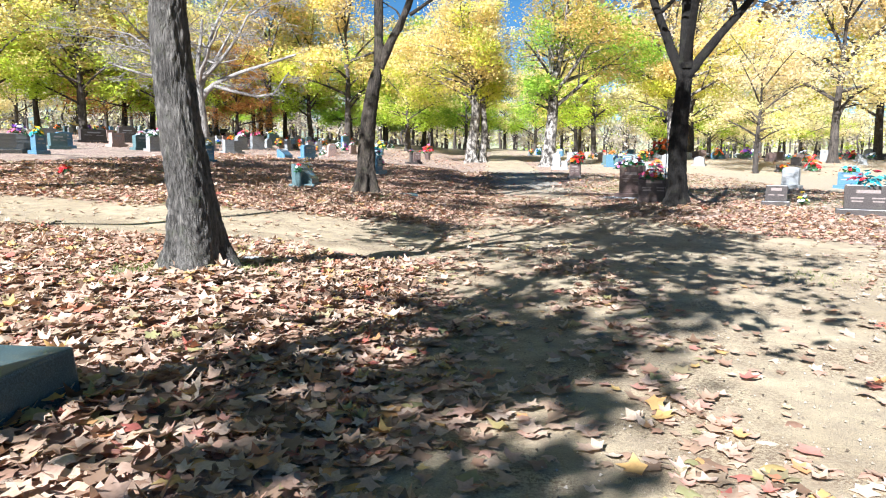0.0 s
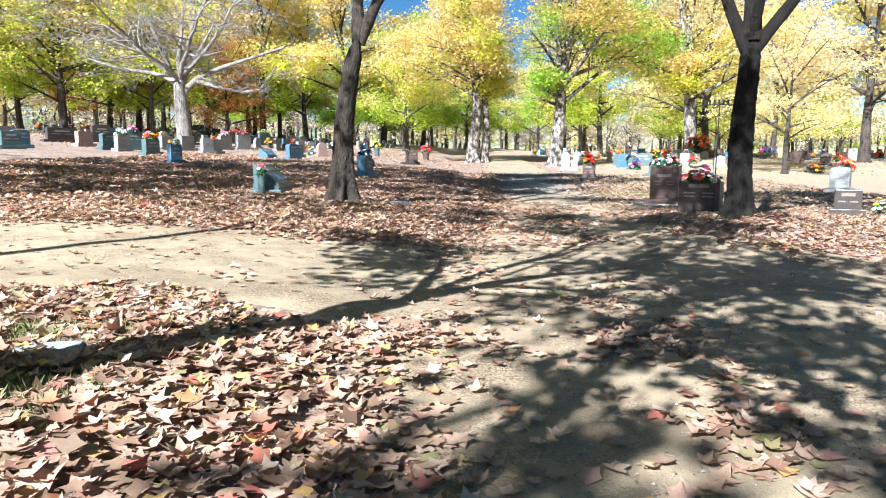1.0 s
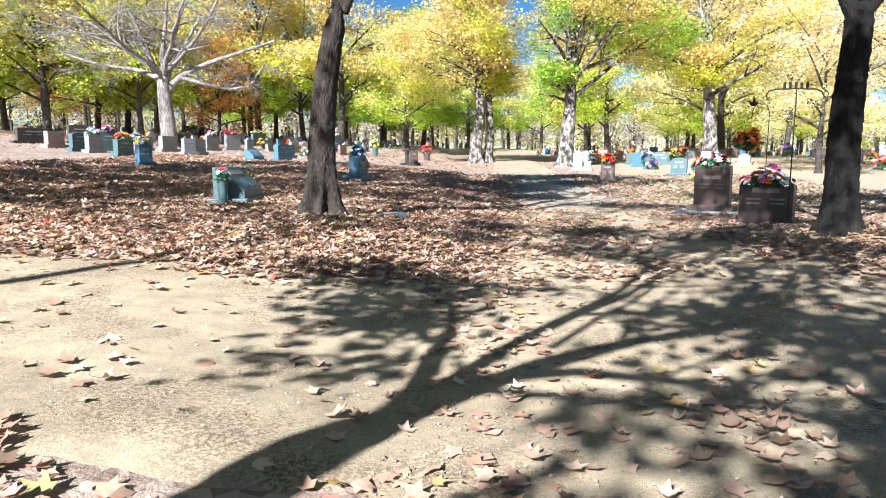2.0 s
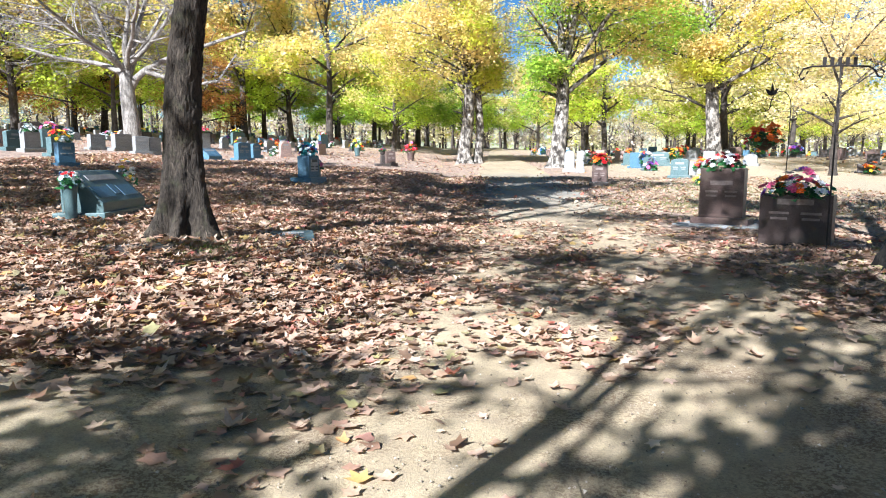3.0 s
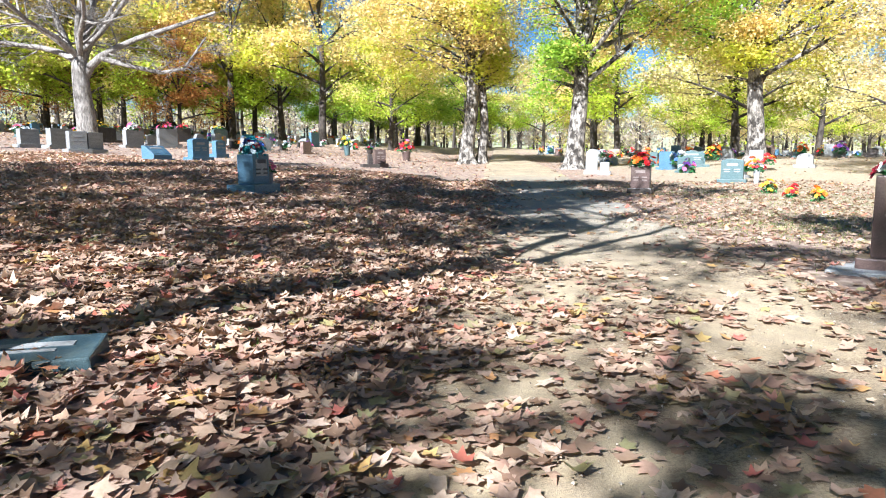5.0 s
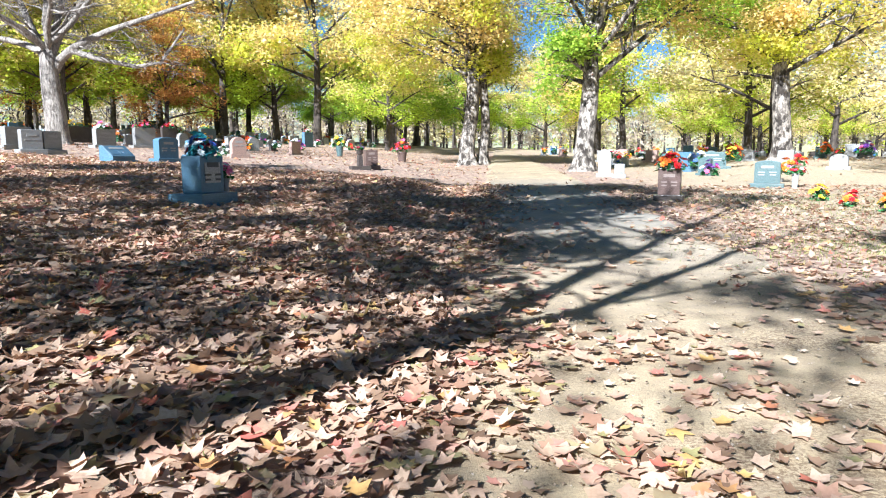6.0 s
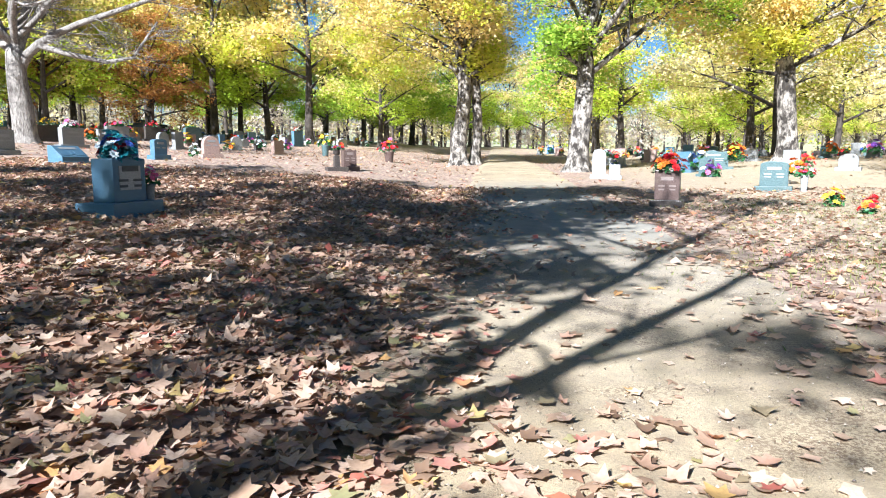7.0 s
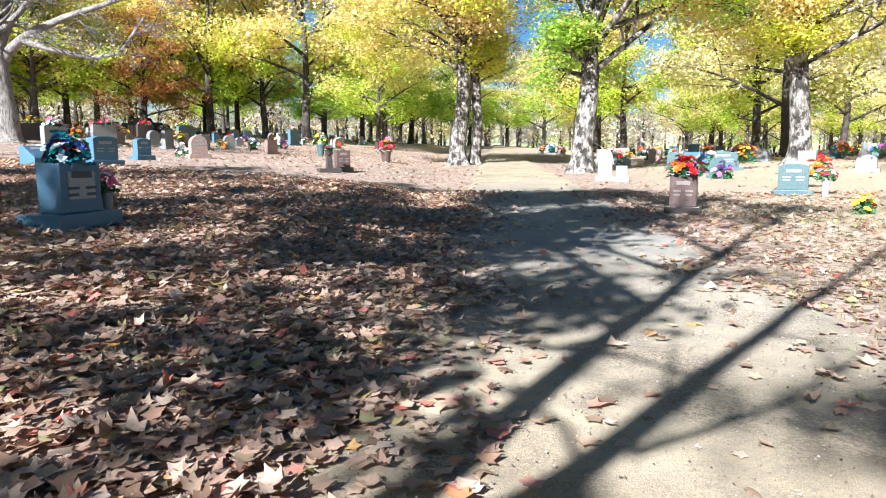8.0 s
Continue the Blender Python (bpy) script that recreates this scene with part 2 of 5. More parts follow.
M_PEACH = leaf_material("orange_leaf", [(0.0, (0.20, 0.08, 0.03)), (0.4, (0.38, 0.16, 0.05)), (0.7, (0.52, 0.28, 0.07)), (1.0, (0.56, 0.40, 0.10))], (0.75, 0.36, 0.08), 0.45, 0.01)
M_BROWN = leaf_material("dry_brown_leaf", [(0.0, (0.16, 0.10, 0.05)), (0.5, (0.34, 0.25, 0.13)), (1.0, (0.46, 0.38, 0.20))], (0.5, 0.38, 0.18), 0.3, 0.01)
M_GREY = granite("grey_granite", (0.22, 0.22, 0.21))
# these two granites carry shade in their colour, bluer and darker than the stone
M_BLUE = granite("shaded_blue_grey_granite", (0.07, 0.145, 0.21))
M_GREENSTONE = granite("shaded_green_grey_granite", (0.075, 0.12, 0.12))
M_RUST = granite("brown_granite", (0.095, 0.062, 0.052), 0.35)
M_DARK = granite("dark_granite", (0.055, 0.045, 0.04), 0.3)
M_PINK = granite("pink_granite", (0.32, 0.22, 0.18))
M_WHITE = granite("white_marble", (0.31, 0.31, 0.30), 0.5, 0.15)
M_CONCRETE = granite("pale_concrete", (0.33, 0.335, 0.325), 0.8, 0.35)
M_SLATE = granite("dark_teal_granite", (0.035, 0.065, 0.075), 0.4)
M_LETTER = plain("cut_lettering", (0.26, 0.26, 0.25), 0.7)
M_ETCH = plain("etched_brown_lettering", (0.20, 0.16, 0.14), 0.75)
# brown granite darkened to hold the shade that falls on one headstone
M_BROWN_SHADED = granite("shaded_brown_granite", (0.055, 0.038, 0.032), 0.4)
M_LETTER_DARK = plain("dark_lettering", (0.06, 0.065, 0.07), 0.6)
M_IRON = plain("rusty_black_iron", (0.035, 0.03, 0.028), 0.6, 0.6)
M_STEM = plain("artificial_foliage", (0.035, 0.14, 0.04), 0.5, 0.0, 0.4)
M_TEAL = plain("teal_petals", (0.03, 0.22, 0.26), 0.5, 0.0, 0.4)
M_BASKET = plain("dark_wire_basket", (0.05, 0.035, 0.02), 0.7)
PETALS = {n: plain(n + "_petals", c, 0.5, 0.0, 0.2) for n, c in {"red": (0.60, 0.015, 0.02), "crimson": (0.20, 0.008, 0.02), "orange": (0.75, 0.16, 0.015), "yellow": (0.80, 0.55, 0.03), "white": (0.80, 0.80, 0.78), "pink": (0.75, 0.13, 0.28), "purple": (0.16, 0.05, 0.30), "blue": (0.06, 0.13, 0.42), "teal": (0.05, 0.30, 0.33), "pale": (0.62, 0.70, 0.72)}.items()}


# ---- shape of the land ----
def step(a, b, x):
    t = np.clip((np.asarray(x, float) - a) / (b - a), 0, 1)
    return t * t * (3 - 2 * t)


def lane_left(y):
    """The left edge of the dirt lane, which bends a little to the right."""
    y = np.asarray(y, float)
    return -0.25 + 1.45 * step(9, 20, y) + 0.085 * np.maximum(0, y - 20)


def lane_right(y):
    y = np.asarray(y, float)
    return 3.1 + 1.4 * step(6, 11, y) + 0.065 * np.maximum(0, y - 22) + 2.6 * step(14, 8.5, y) * step(4, 9, y)


def land(x, y):
    x, y = np.asarray(x, float), np.asarray(y, float)
    rise = 0.018 * np.maximum(0, np.minimum(y, 60) - 12) + 0.015 * np.maximum(0, np.minimum(y, 43) - 27)
    rise = rise + 0.033 * np.maximum(0, np.minimum(y, 130) - 60) * (1 - 0.75 * step(8, 38, x)) + 0.4 * step(11, 17, x) * step(36, 45, y) * step(75, 55, y)
    u = np.clip(-0.3 + 1.5 * step(9, 20, y) - x, 0, 45)
    bank = 0.2 * (1 - np.exp(-u)) + 0.062 * u
    cross = -0.09 * np.exp(-(((y - 10.2 - 0.08 * x) / 1.6) ** 2)) * step(0.5, -1.5, x)
    mound = 0.26 * np.exp(-((x - 5.6) ** 2 + (y - 14.6) ** 2) / 4.5) + 0.10 * np.exp(-((x + 1.75) ** 2 + (y - 15.3) ** 2) / 0.9) + 0.10 * np.exp(-((x + 2.1) ** 2 + (y - 5.6) ** 2) / 0.8)
    rough = 0.018 * np.sin(x * 1.7 + 0.6 * y) * np.sin(y * 1.3 - 0.4 * x) + 0.012 * np.sin(3.1 * x + 1.0) * np.sin(2.6 * y)
    return rise + bank + cross + mound + rough


def at(x, y, turn=0.0, sink=0.0, size=1.0):
    """A pose on the ground."""
    return pose(x, y, float(land(x, y)) - sink, 0, 0, turn) @ Matrix.Scale(size, 4)


# ---- mesh helpers ----
def mesh_object(name, verts, faces, material, parent=None, label="", smooth=False):
    me = bpy.data.meshes.new(name)
    me.from_pydata(verts, [], faces)
    if smooth:
        me.shade_smooth()
    me.materials.append(material)
    ob = new(name, me)
    ob.parent = parent
    if label:
        ob["label"] = label
    return ob


def from_mesh(name, me, parent, m=None, label=""):
    ob = new(name, me)
    ob.parent = parent
    if m is not None:
        ob.matrix_basis = m
    if label:
        ob["label"] = label
    return ob


def part(name, bm, material, parent=None, label="", smooth=False):
    me = bpy.data.meshes.new(name)
    bm.normal_update()
    bm.to_mesh(me)
    bm.free()
    if smooth:
        me.shade_smooth()
    me.materials.append(material)
    return from_mesh(name, me, parent, None, label)


def quick_mesh(name, verts, faces, material, smooth=False):
    """A mesh of many faces of one size from arrays."""
    verts, faces = np.asarray(verts, np.float32), np.asarray(faces, np.int32)
    me = bpy.data.meshes.new(name)
    me.vertices.add(len(verts))
    me.vertices.foreach_set("co", verts.ravel())
    k = faces.shape[1]
    me.loops.add(faces.size)
    me.loops.foreach_set("vertex_index", faces.ravel())
    me.polygons.add(len(faces))
    me.polygons.foreach_set("loop_start", np.arange(0, faces.size, k, dtype=np.int32))
    me.polygons.foreach_set("loop_total", np.full(len(faces), k, np.int32))
    me.update(calc_edges=True)
    me.validate()
    if smooth:
        me.shade_smooth()
    me.materials.append(material)
    return me


def thing(name, label, category, m=None, group="", kind=""):
    ob = new(name)
    ob.empty_display_size = 0.1
    if m is not None:
        ob.matrix_basis = m
    return tagged(ob, label, category, group, kind)


def box(sx, sy, sz, bevel=0.012, z0=0.0, x=0.0, y=0.0, taper=1.0, rough=0.0, seed=0):
    bm = bmesh.new()
    bmesh.ops.create_cube(bm, size=1)
    for v in bm.verts:
        k = taper if v.co.z > 0 else 1.0
        v.co = Vector((v.co.x * sx * k + x, v.co.y * sy * k + y, (v.co.z + 0.5) * sz + z0))
    if bevel:
        bmesh.ops.bevel(bm, geom=bm.edges[:], offset=bevel, segments=2, profile=0.6, affect="EDGES")
    if rough:
        bmesh.ops.subdivide_edges(bm, edges=[e for e in bm.edges if e.calc_length() > 0.08], cuts=4, use_grid_fill=True)
        for v in bm.verts:
            v.co += noise.noise_vector(v.co * 14 + Vector((seed, 0, 0))) * rough
    return bm


def prism(outline, depth, bevel=0.012, y0=0.0):
    """An outline in x, z, given a depth along y and rounded edges."""
    bm = bmesh.new()
    front = bm.faces.new([bm.verts.new((x, y0 - depth / 2, z)) for x, z in outline])
    back = bmesh.ops.extrude_face_region(bm, geom=[front])
    bmesh.ops.translate(bm, vec=(0, depth, 0), verts=[g for g in back["geom"] if isinstance(g, bmesh.types.BMVert)])
    bmesh.ops.recalc_face_normals(bm, faces=bm.faces[:])
    if bevel:
        sharp = [e for e in bm.edges if len(e.link_faces) == 2 and e.calc_face_angle() > 0.5]
        bmesh.ops.bevel(bm, geom=sharp, offset=bevel, segments=2, profile=0.6, affect="EDGES")
    return bm


def tubes(paths, sides_of):
    """Tapered tubes along polylines. paths: (points, radii). Gives verts and quads."""
    verts, faces, base = [], [], 0
    for pts, rad in paths:
        pts, rad = np.asarray(pts, float), np.asarray(rad, float)
        k = sides_of(rad[0])
        d = np.gradient(pts, axis=0)
        d /= np.linalg.norm(d, axis=1, keepdims=True) + 1e-9
        ref = np.array([1.0, 0.13, 0.0]) if abs(d[0][2]) > 0.6 else np.array([0.0, 0.0, 1.0])
        a = np.cross(d, ref)
        a /= np.linalg.norm(a, axis=1, keepdims=True) + 1e-9
        b = np.cross(d, a)
        th = np.arange(k) * 2 * np.pi / k
        ring = pts[:, None] + rad[:, None, None] * (np.cos(th)[None, :, None] * a[:, None] + np.sin(th)[None, :, None] * b[:, None])
        verts.append(ring.reshape(-1, 3))
        n = len(pts)
        i, j = np.meshgrid(np.arange(n - 1), np.arange(k), indexing="ij")
        f = np.stack([i * k + j, i * k + (j + 1) % k, (i + 1) * k + (j + 1) % k, (i + 1) * k + j], -1).reshape(-1, 4)
        faces.append(f[:, ::-1] + base)
        base += n * k
    return np.concatenate(verts), np.concatenate(faces)


def turns(rng, n, flat=None):
    """n random turns; flat: how far a blade leans from lying level."""
    yaw = rng.uniform(0, 2 * np.pi, n)
    tilt = rng.normal(0, flat, n) if flat is not None else np.arccos(rng.uniform(-0.4, 1, n))
    ax = rng.uniform(0, 2 * np.pi, n)
    c, s = np.cos(yaw), np.sin(yaw)
    rz = np.zeros((n, 3, 3))
    rz[:, 0, 0], rz[:, 0, 1], rz[:, 1, 0], rz[:, 1, 1], rz[:, 2, 2] = c, -s, s, c, 1
    kx, ky = np.cos(ax), np.sin(ax)
    ct, st = np.cos(tilt), np.sin(tilt)
    rt = np.zeros((n, 3, 3))
    rt[:, 0, 0], rt[:, 0, 1], rt[:, 0, 2] = ct + kx * kx * (1 - ct), kx * ky * (1 - ct), ky * st
    rt[:, 1, 0], rt[:, 1, 1], rt[:, 1, 2] = kx * ky * (1 - ct), ct + ky * ky * (1 - ct), -kx * st
    rt[:, 2, 0], rt[:, 2, 1], rt[:, 2, 2] = -ky * st, kx * st, ct
    return rt @ rz


MAPLE = np.array([(0, 0.0)] + [(r * math.cos(radians(a)), r * math.sin(radians(a))) for a, r in ((-90, 0.50), (-42, 0.84), (-12, 0.58), (28, 1.02), (58, 0.57), (90, 1.08), (122, 0.57), (152, 1.02), (192, 0.58), (222, 0.84))])
MAPLE_FACES = np.array([(0, i, i % 10 + 1) for i in range(1, 11)])
DIAMOND = np.array([(0, -1.0), (0.55, 0.0), (0, 1.0), (-0.55, 0.0)])
TRI = np.array([(0, -1.0), (0.9, 0.55), (-0.9, 0.55)])
TRI_FACES = np.array([(0, 1, 2)])
BROAD = np.array([(0, -1.0), (0.8, -0.1), (0, 1.0), (-0.8, -0.1)])
DIAMOND_FACES = np.array([(0, 1, 2, 3)])
RAGGED = np.array([(0, -1.0), (0.75, -0.2), (0.35, 0.15), (0.6, 0.8), (0, 0.55), (-0.6, 0.8), (-0.35, 0.15), (-0.75, -0.2)])
RAGGED_FACES = np.array([(0, 1, 2, 7), (2, 3, 4, 6), (7, 2, 6, 6)])[:2]


def scatter_leaves(name, places, sizes, material, rng, shape=MAPLE, faces=MAPLE_FACES, flat=0.3, curl=0.5):
    n, k = len(places), len(shape)
    tpl = np.zeros((n, k, 3))
    tpl[:, :, :2] = shape[None] * (1 + rng.normal(0, 0.10, (n, k, 2)))
    r2 = (shape**2).sum(1)
    tpl[:, :, 2] = r2[None] * rng.normal(0.12, curl * 0.5, (n, 1)) + tpl[:, :, 0] ** 2 * rng.normal(0, curl * 0.7, (n, 1))
    tpl *= sizes[:, None, None]
    v = np.einsum("nij,nkj->nki", turns(rng, n, flat), tpl) + places[:, None]
    f = faces[None] + (np.arange(n) * k)[:, None, None]
    return quick_mesh(name, v.reshape(-1, 3), f.reshape(-1, faces.shape[1]), material)


# ---- ground, lane ----
def axis_points(lo, a, b, hi, fine):
    """Coordinates that are fine between a and b and grow coarser outwards."""
    left, right, d = [a], [b], fine
    while left[-1] > lo:
        d *= 1.22
        left.append(max(lo, left[-1] - d))
    d = fine
    while right[-1] < hi:
        d *= 1.22
        right.append(min(hi, right[-1] + d))
    return np.array(left[:0:-1] + list(np.arange(a, b, fine)) + right)


def build_ground():
    xs, ys = axis_points(-500, -14, 16, 500, 0.3), axis_points(-250, -2, 44, 700, 0.3)
    gx, gy = np.meshgrid(xs, ys)
    z = land(gx, gy)
    nx, ny = len(xs), len(ys)
    i, j = np.meshgrid(np.arange(ny - 1), np.arange(nx - 1), indexing="ij")
    f = np.stack([i * nx + j, i * nx + j + 1, (i + 1) * nx + j + 1, (i + 1) * nx + j], -1).reshape(-1, 4)
    me = quick_mesh("ground", np.stack([gx, gy, z], -1).reshape(-1, 3), f, M_GROUND, True)
    turf = step(5.0, 9.0, gx - 0.08 * np.maximum(0, gy - 20)) * step(15, 22, gy) + step(60, 110, gy) * 0.6
    at_ = me.attributes.new("turf", "FLOAT", "POINT")
    at_.data.foreach_set("value", np.clip(turf, 0, 1).astype(np.float32).ravel())
    tagged(new("ground", me), "leaf-strewn cemetery ground with thin dry grass", "ground", kind="structure")


def strip(name, label, line, ts, lift):
    """A dirt way: a band of many cells across whose edges dip under the ground."""
    n = 21
    rows_ = []
    for t in ts:
        (ax, ay), (bx, by) = line(t)
        wob = 0.22 * noise.noise(Vector((ax, ay, 3.1))), 0.22 * noise.noise(Vector((bx, by, 7.7)))
        for k in range(n):
            s = k / (n - 1)
            s2 = s * (1 + wob[1] * 0.2) - wob[0] * 0.2 * (1 - s)
            x, y = ax + (bx - ax) * s2, ay + (by - ay) * s2
            dip = 0.05 * max(0, abs(s - 0.5) * 2 - 0.86) / 0.14
            rut = -0.012 * (math.exp(-(((s - 0.27) / 0.1) ** 2)) + math.exp(-(((s - 0.73) / 0.1) ** 2)))
            rows_.append((x, y, float(land(x, y)) + lift + 0.09 * float(step(40, 58, y)) - dip + rut + 0.006 * noise.noise(Vector((x * 2, y * 2, 0)))))
    m = len(ts)
    i, j = np.meshgrid(np.arange(m - 1), np.arange(n - 1), indexing="ij")
    f = np.stack([i * n + j, i * n + j + 1, (i + 1) * n + j + 1, (i + 1) * n + j], -1).reshape(-1, 4)
    return tagged(new(name, quick_mesh(name, np.array(rows_), f, M_DIRT, True)), label, "road", kind="structure")


build_ground()
lane_ts = list(np.arange(-12, 45, 0.3)) + list(np.arange(45, 175, 1.5))
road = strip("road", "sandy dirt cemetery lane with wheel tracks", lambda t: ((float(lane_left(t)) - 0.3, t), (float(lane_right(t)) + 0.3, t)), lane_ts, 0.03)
side_road = strip("side_road", "sandy dirt side lane crossing the leaves", lambda t: ((t, 8.3 + 0.06 * t + 0.03 * abs(t)), (t, 12.7 + 0.10 * t)), list(np.arange(-30, 1.6, 0.3)), 0.036)


# ---- trees ----
def grow(rng, limbs, fork, r0, lean=(0.0, 0.0), leader=0.0, reach=1.0, droop=0.25, fine=True, dense=0, sway=0.05, bend=0.05):
    """The skeleton of a broad tree. limbs: (azimuth, tilt from upright, length, radius as a part of r0, how far up the trunk), or (line, 0, twig length, radius, leafy).
    Gives the trunk's line, the branches as (points, radii), and the twig tips that carry leaves."""
    n = 9
    top = fork + leader
    ts = np.linspace(0, 1, n)
    trunk = np.stack([lean[0] * ts * top + sway * np.sin(ts * 5 + r0 * 40) * np.minimum(1, ts * 4), lean[1] * ts * top + sway * np.cos(ts * 4) - sway, ts * top], -1)
    trunk_r = r0 * (1 - 0.28 * np.minimum(1, ts * top / fork) - 0.6 * np.maximum(0, ts * top - fork) / max(leader, 1e-3) * (leader > 0))
    branches, tips = [], []

    def branch(p, d, length, r, depth, line=None, leafy=1.0):
        m = len(line) if line is not None else 7 if depth == 0 else 5
        pts, rad, q, dd = [p], [r], np.array(p, float), np.array(d, float)
        if line is not None:
            pts, rad = [np.array(q, float) for q in line], [r * (1 - 0.66 * s / (m - 1)) for s in range(m)]
        for s in range(1, m) if line is None else ():
            dd = dd + rng.normal(0, max(bend, 0.13) if depth else bend, 3)
            dd[2] += (-0.05 if depth == 0 else -droop * 0.35) if dd[2] > 0.05 else 0.03
            dd /= np.linalg.norm(dd)
            q = q + dd * length / (m - 1)
            pts.append(q.copy())
            rad.append(r * (1 - 0.72 * s / (m - 1)))
        branches.append((pts, rad))
        if depth == (3 if dense else 2) or (depth == 1 and not fine):
            if rng.random() < leafy:
                tips.extend([pts[-1], (pts[-2] + pts[-1]) / 2, pts[m // 2]] if depth >= 2 else [pts[-1], pts[-2], pts[m // 2]])
            return
        if rng.random() < leafy:
            tips.append(pts[-1])
        kids = (rng.integers(5, 8) if depth == 0 else rng.integers(3, 5)) + dense
        for c in range(kids):
            at_s = 0.28 + 0.72 * (c + rng.uniform(0, 0.8)) / kids
            i0 = min(m - 2, int(at_s * (m - 1)))
            start = pts[i0] + (pts[i0 + 1] - pts[i0]) * (at_s * (m - 1) - i0 if i0 < m - 2 else 0.5)
            axis = pts[i0 + 1] - pts[i0]
            axis /= np.linalg.norm(axis)
            side = np.cross(axis, rng.normal(0, 1, 3))
            side /= np.linalg.norm(side)
            side[2] *= 0.55
            nd = axis * 0.55 + side * 0.85
            nd /= np.linalg.norm(nd)
            branch(start, nd, length * rng.uniform(0.38, 0.58) * (1.1 - 0.35 * at_s), max(0.014 if dense else 0.008, rad[i0] * (0.5 if leafy else 0.3)), depth + 1, None, leafy)

    for az, tilt, length, rf, up in limbs:
        if isinstance(az, list):
            # a limb whose line is known: its points, length, radius and the share of its twigs that bear leaves
            branch(az[0], None, length, r0 * rf, 0, az, up)
            continue
        a, t = radians(az), radians(tilt)
        z = up * top
        p = np.array([np.interp(z, trunk[:, 2], trunk[:, 0]), np.interp(z, trunk[:, 2], trunk[:, 1]), z - 0.05])
        branch(p, (math.sin(a) * math.sin(t), math.cos(a) * math.sin(t), math.cos(t)), length * reach, r0 * rf, 0)
    return trunk, trunk_r, branches, np.array(tips)


def trunk_mesh(name, trunk, trunk_r, material, sides, rings, flare, seed, ridge=0.0, lobes=6):
    """A trunk with a root flare and, close by, ridged bark."""
    zs = trunk[:, 2]
    s = np.linspace(0, 1, rings) ** 1.25
    z = s * zs[-1]
    cx, cy, r = np.interp(z, zs, trunk[:, 0]), np.interp(z, zs, trunk[:, 1]), np.interp(z, zs, trunk_r)
    th = np.arange(sides) * 2 * np.pi / sides
    verts = []
    for k in range(rings):
        f = math.exp(-z[k] / (1.1 * flare + 0.05))
        for a in th:
            lob = 0.5 + 0.5 * math.cos(lobes * a + 1.7 * math.sin(2 * a + seed))
            rr = r[k] * (1 + flare * 1.7 * f * f * (0.35 + 1.2 * lob)) * (1 + 0.05 * math.sin(3 * a + seed + z[k] * 0.8))
            if ridge:
                q = Vector((math.cos(a) * 7.0, math.sin(a) * 7.0, z[k] * 9.0 + seed))
                q2 = Vector((math.cos(a) * 2.2, math.sin(a) * 2.2, z[k] * 0.9 + seed * 2))
                rr += ridge * (abs(noise.noise(q)) * 2.2 - 0.5) + ridge * 1.4 * noise.noise(q2)
            verts.append((cx[k] + rr * math.cos(a), cy[k] + rr * math.sin(a), z[k] - (0.12 if k == 0 else 0.0)))
    i, j = np.meshgrid(np.arange(rings - 1), np.arange(sides), indexing="ij")
    faces = np.stack([i * sides + j, i * sides + (j + 1) % sides, (i + 1) * sides + (j + 1) % sides, (i + 1) * sides + j], -1).reshape(-1, 4)
    return quick_mesh(name, np.array(verts), faces, material, True)


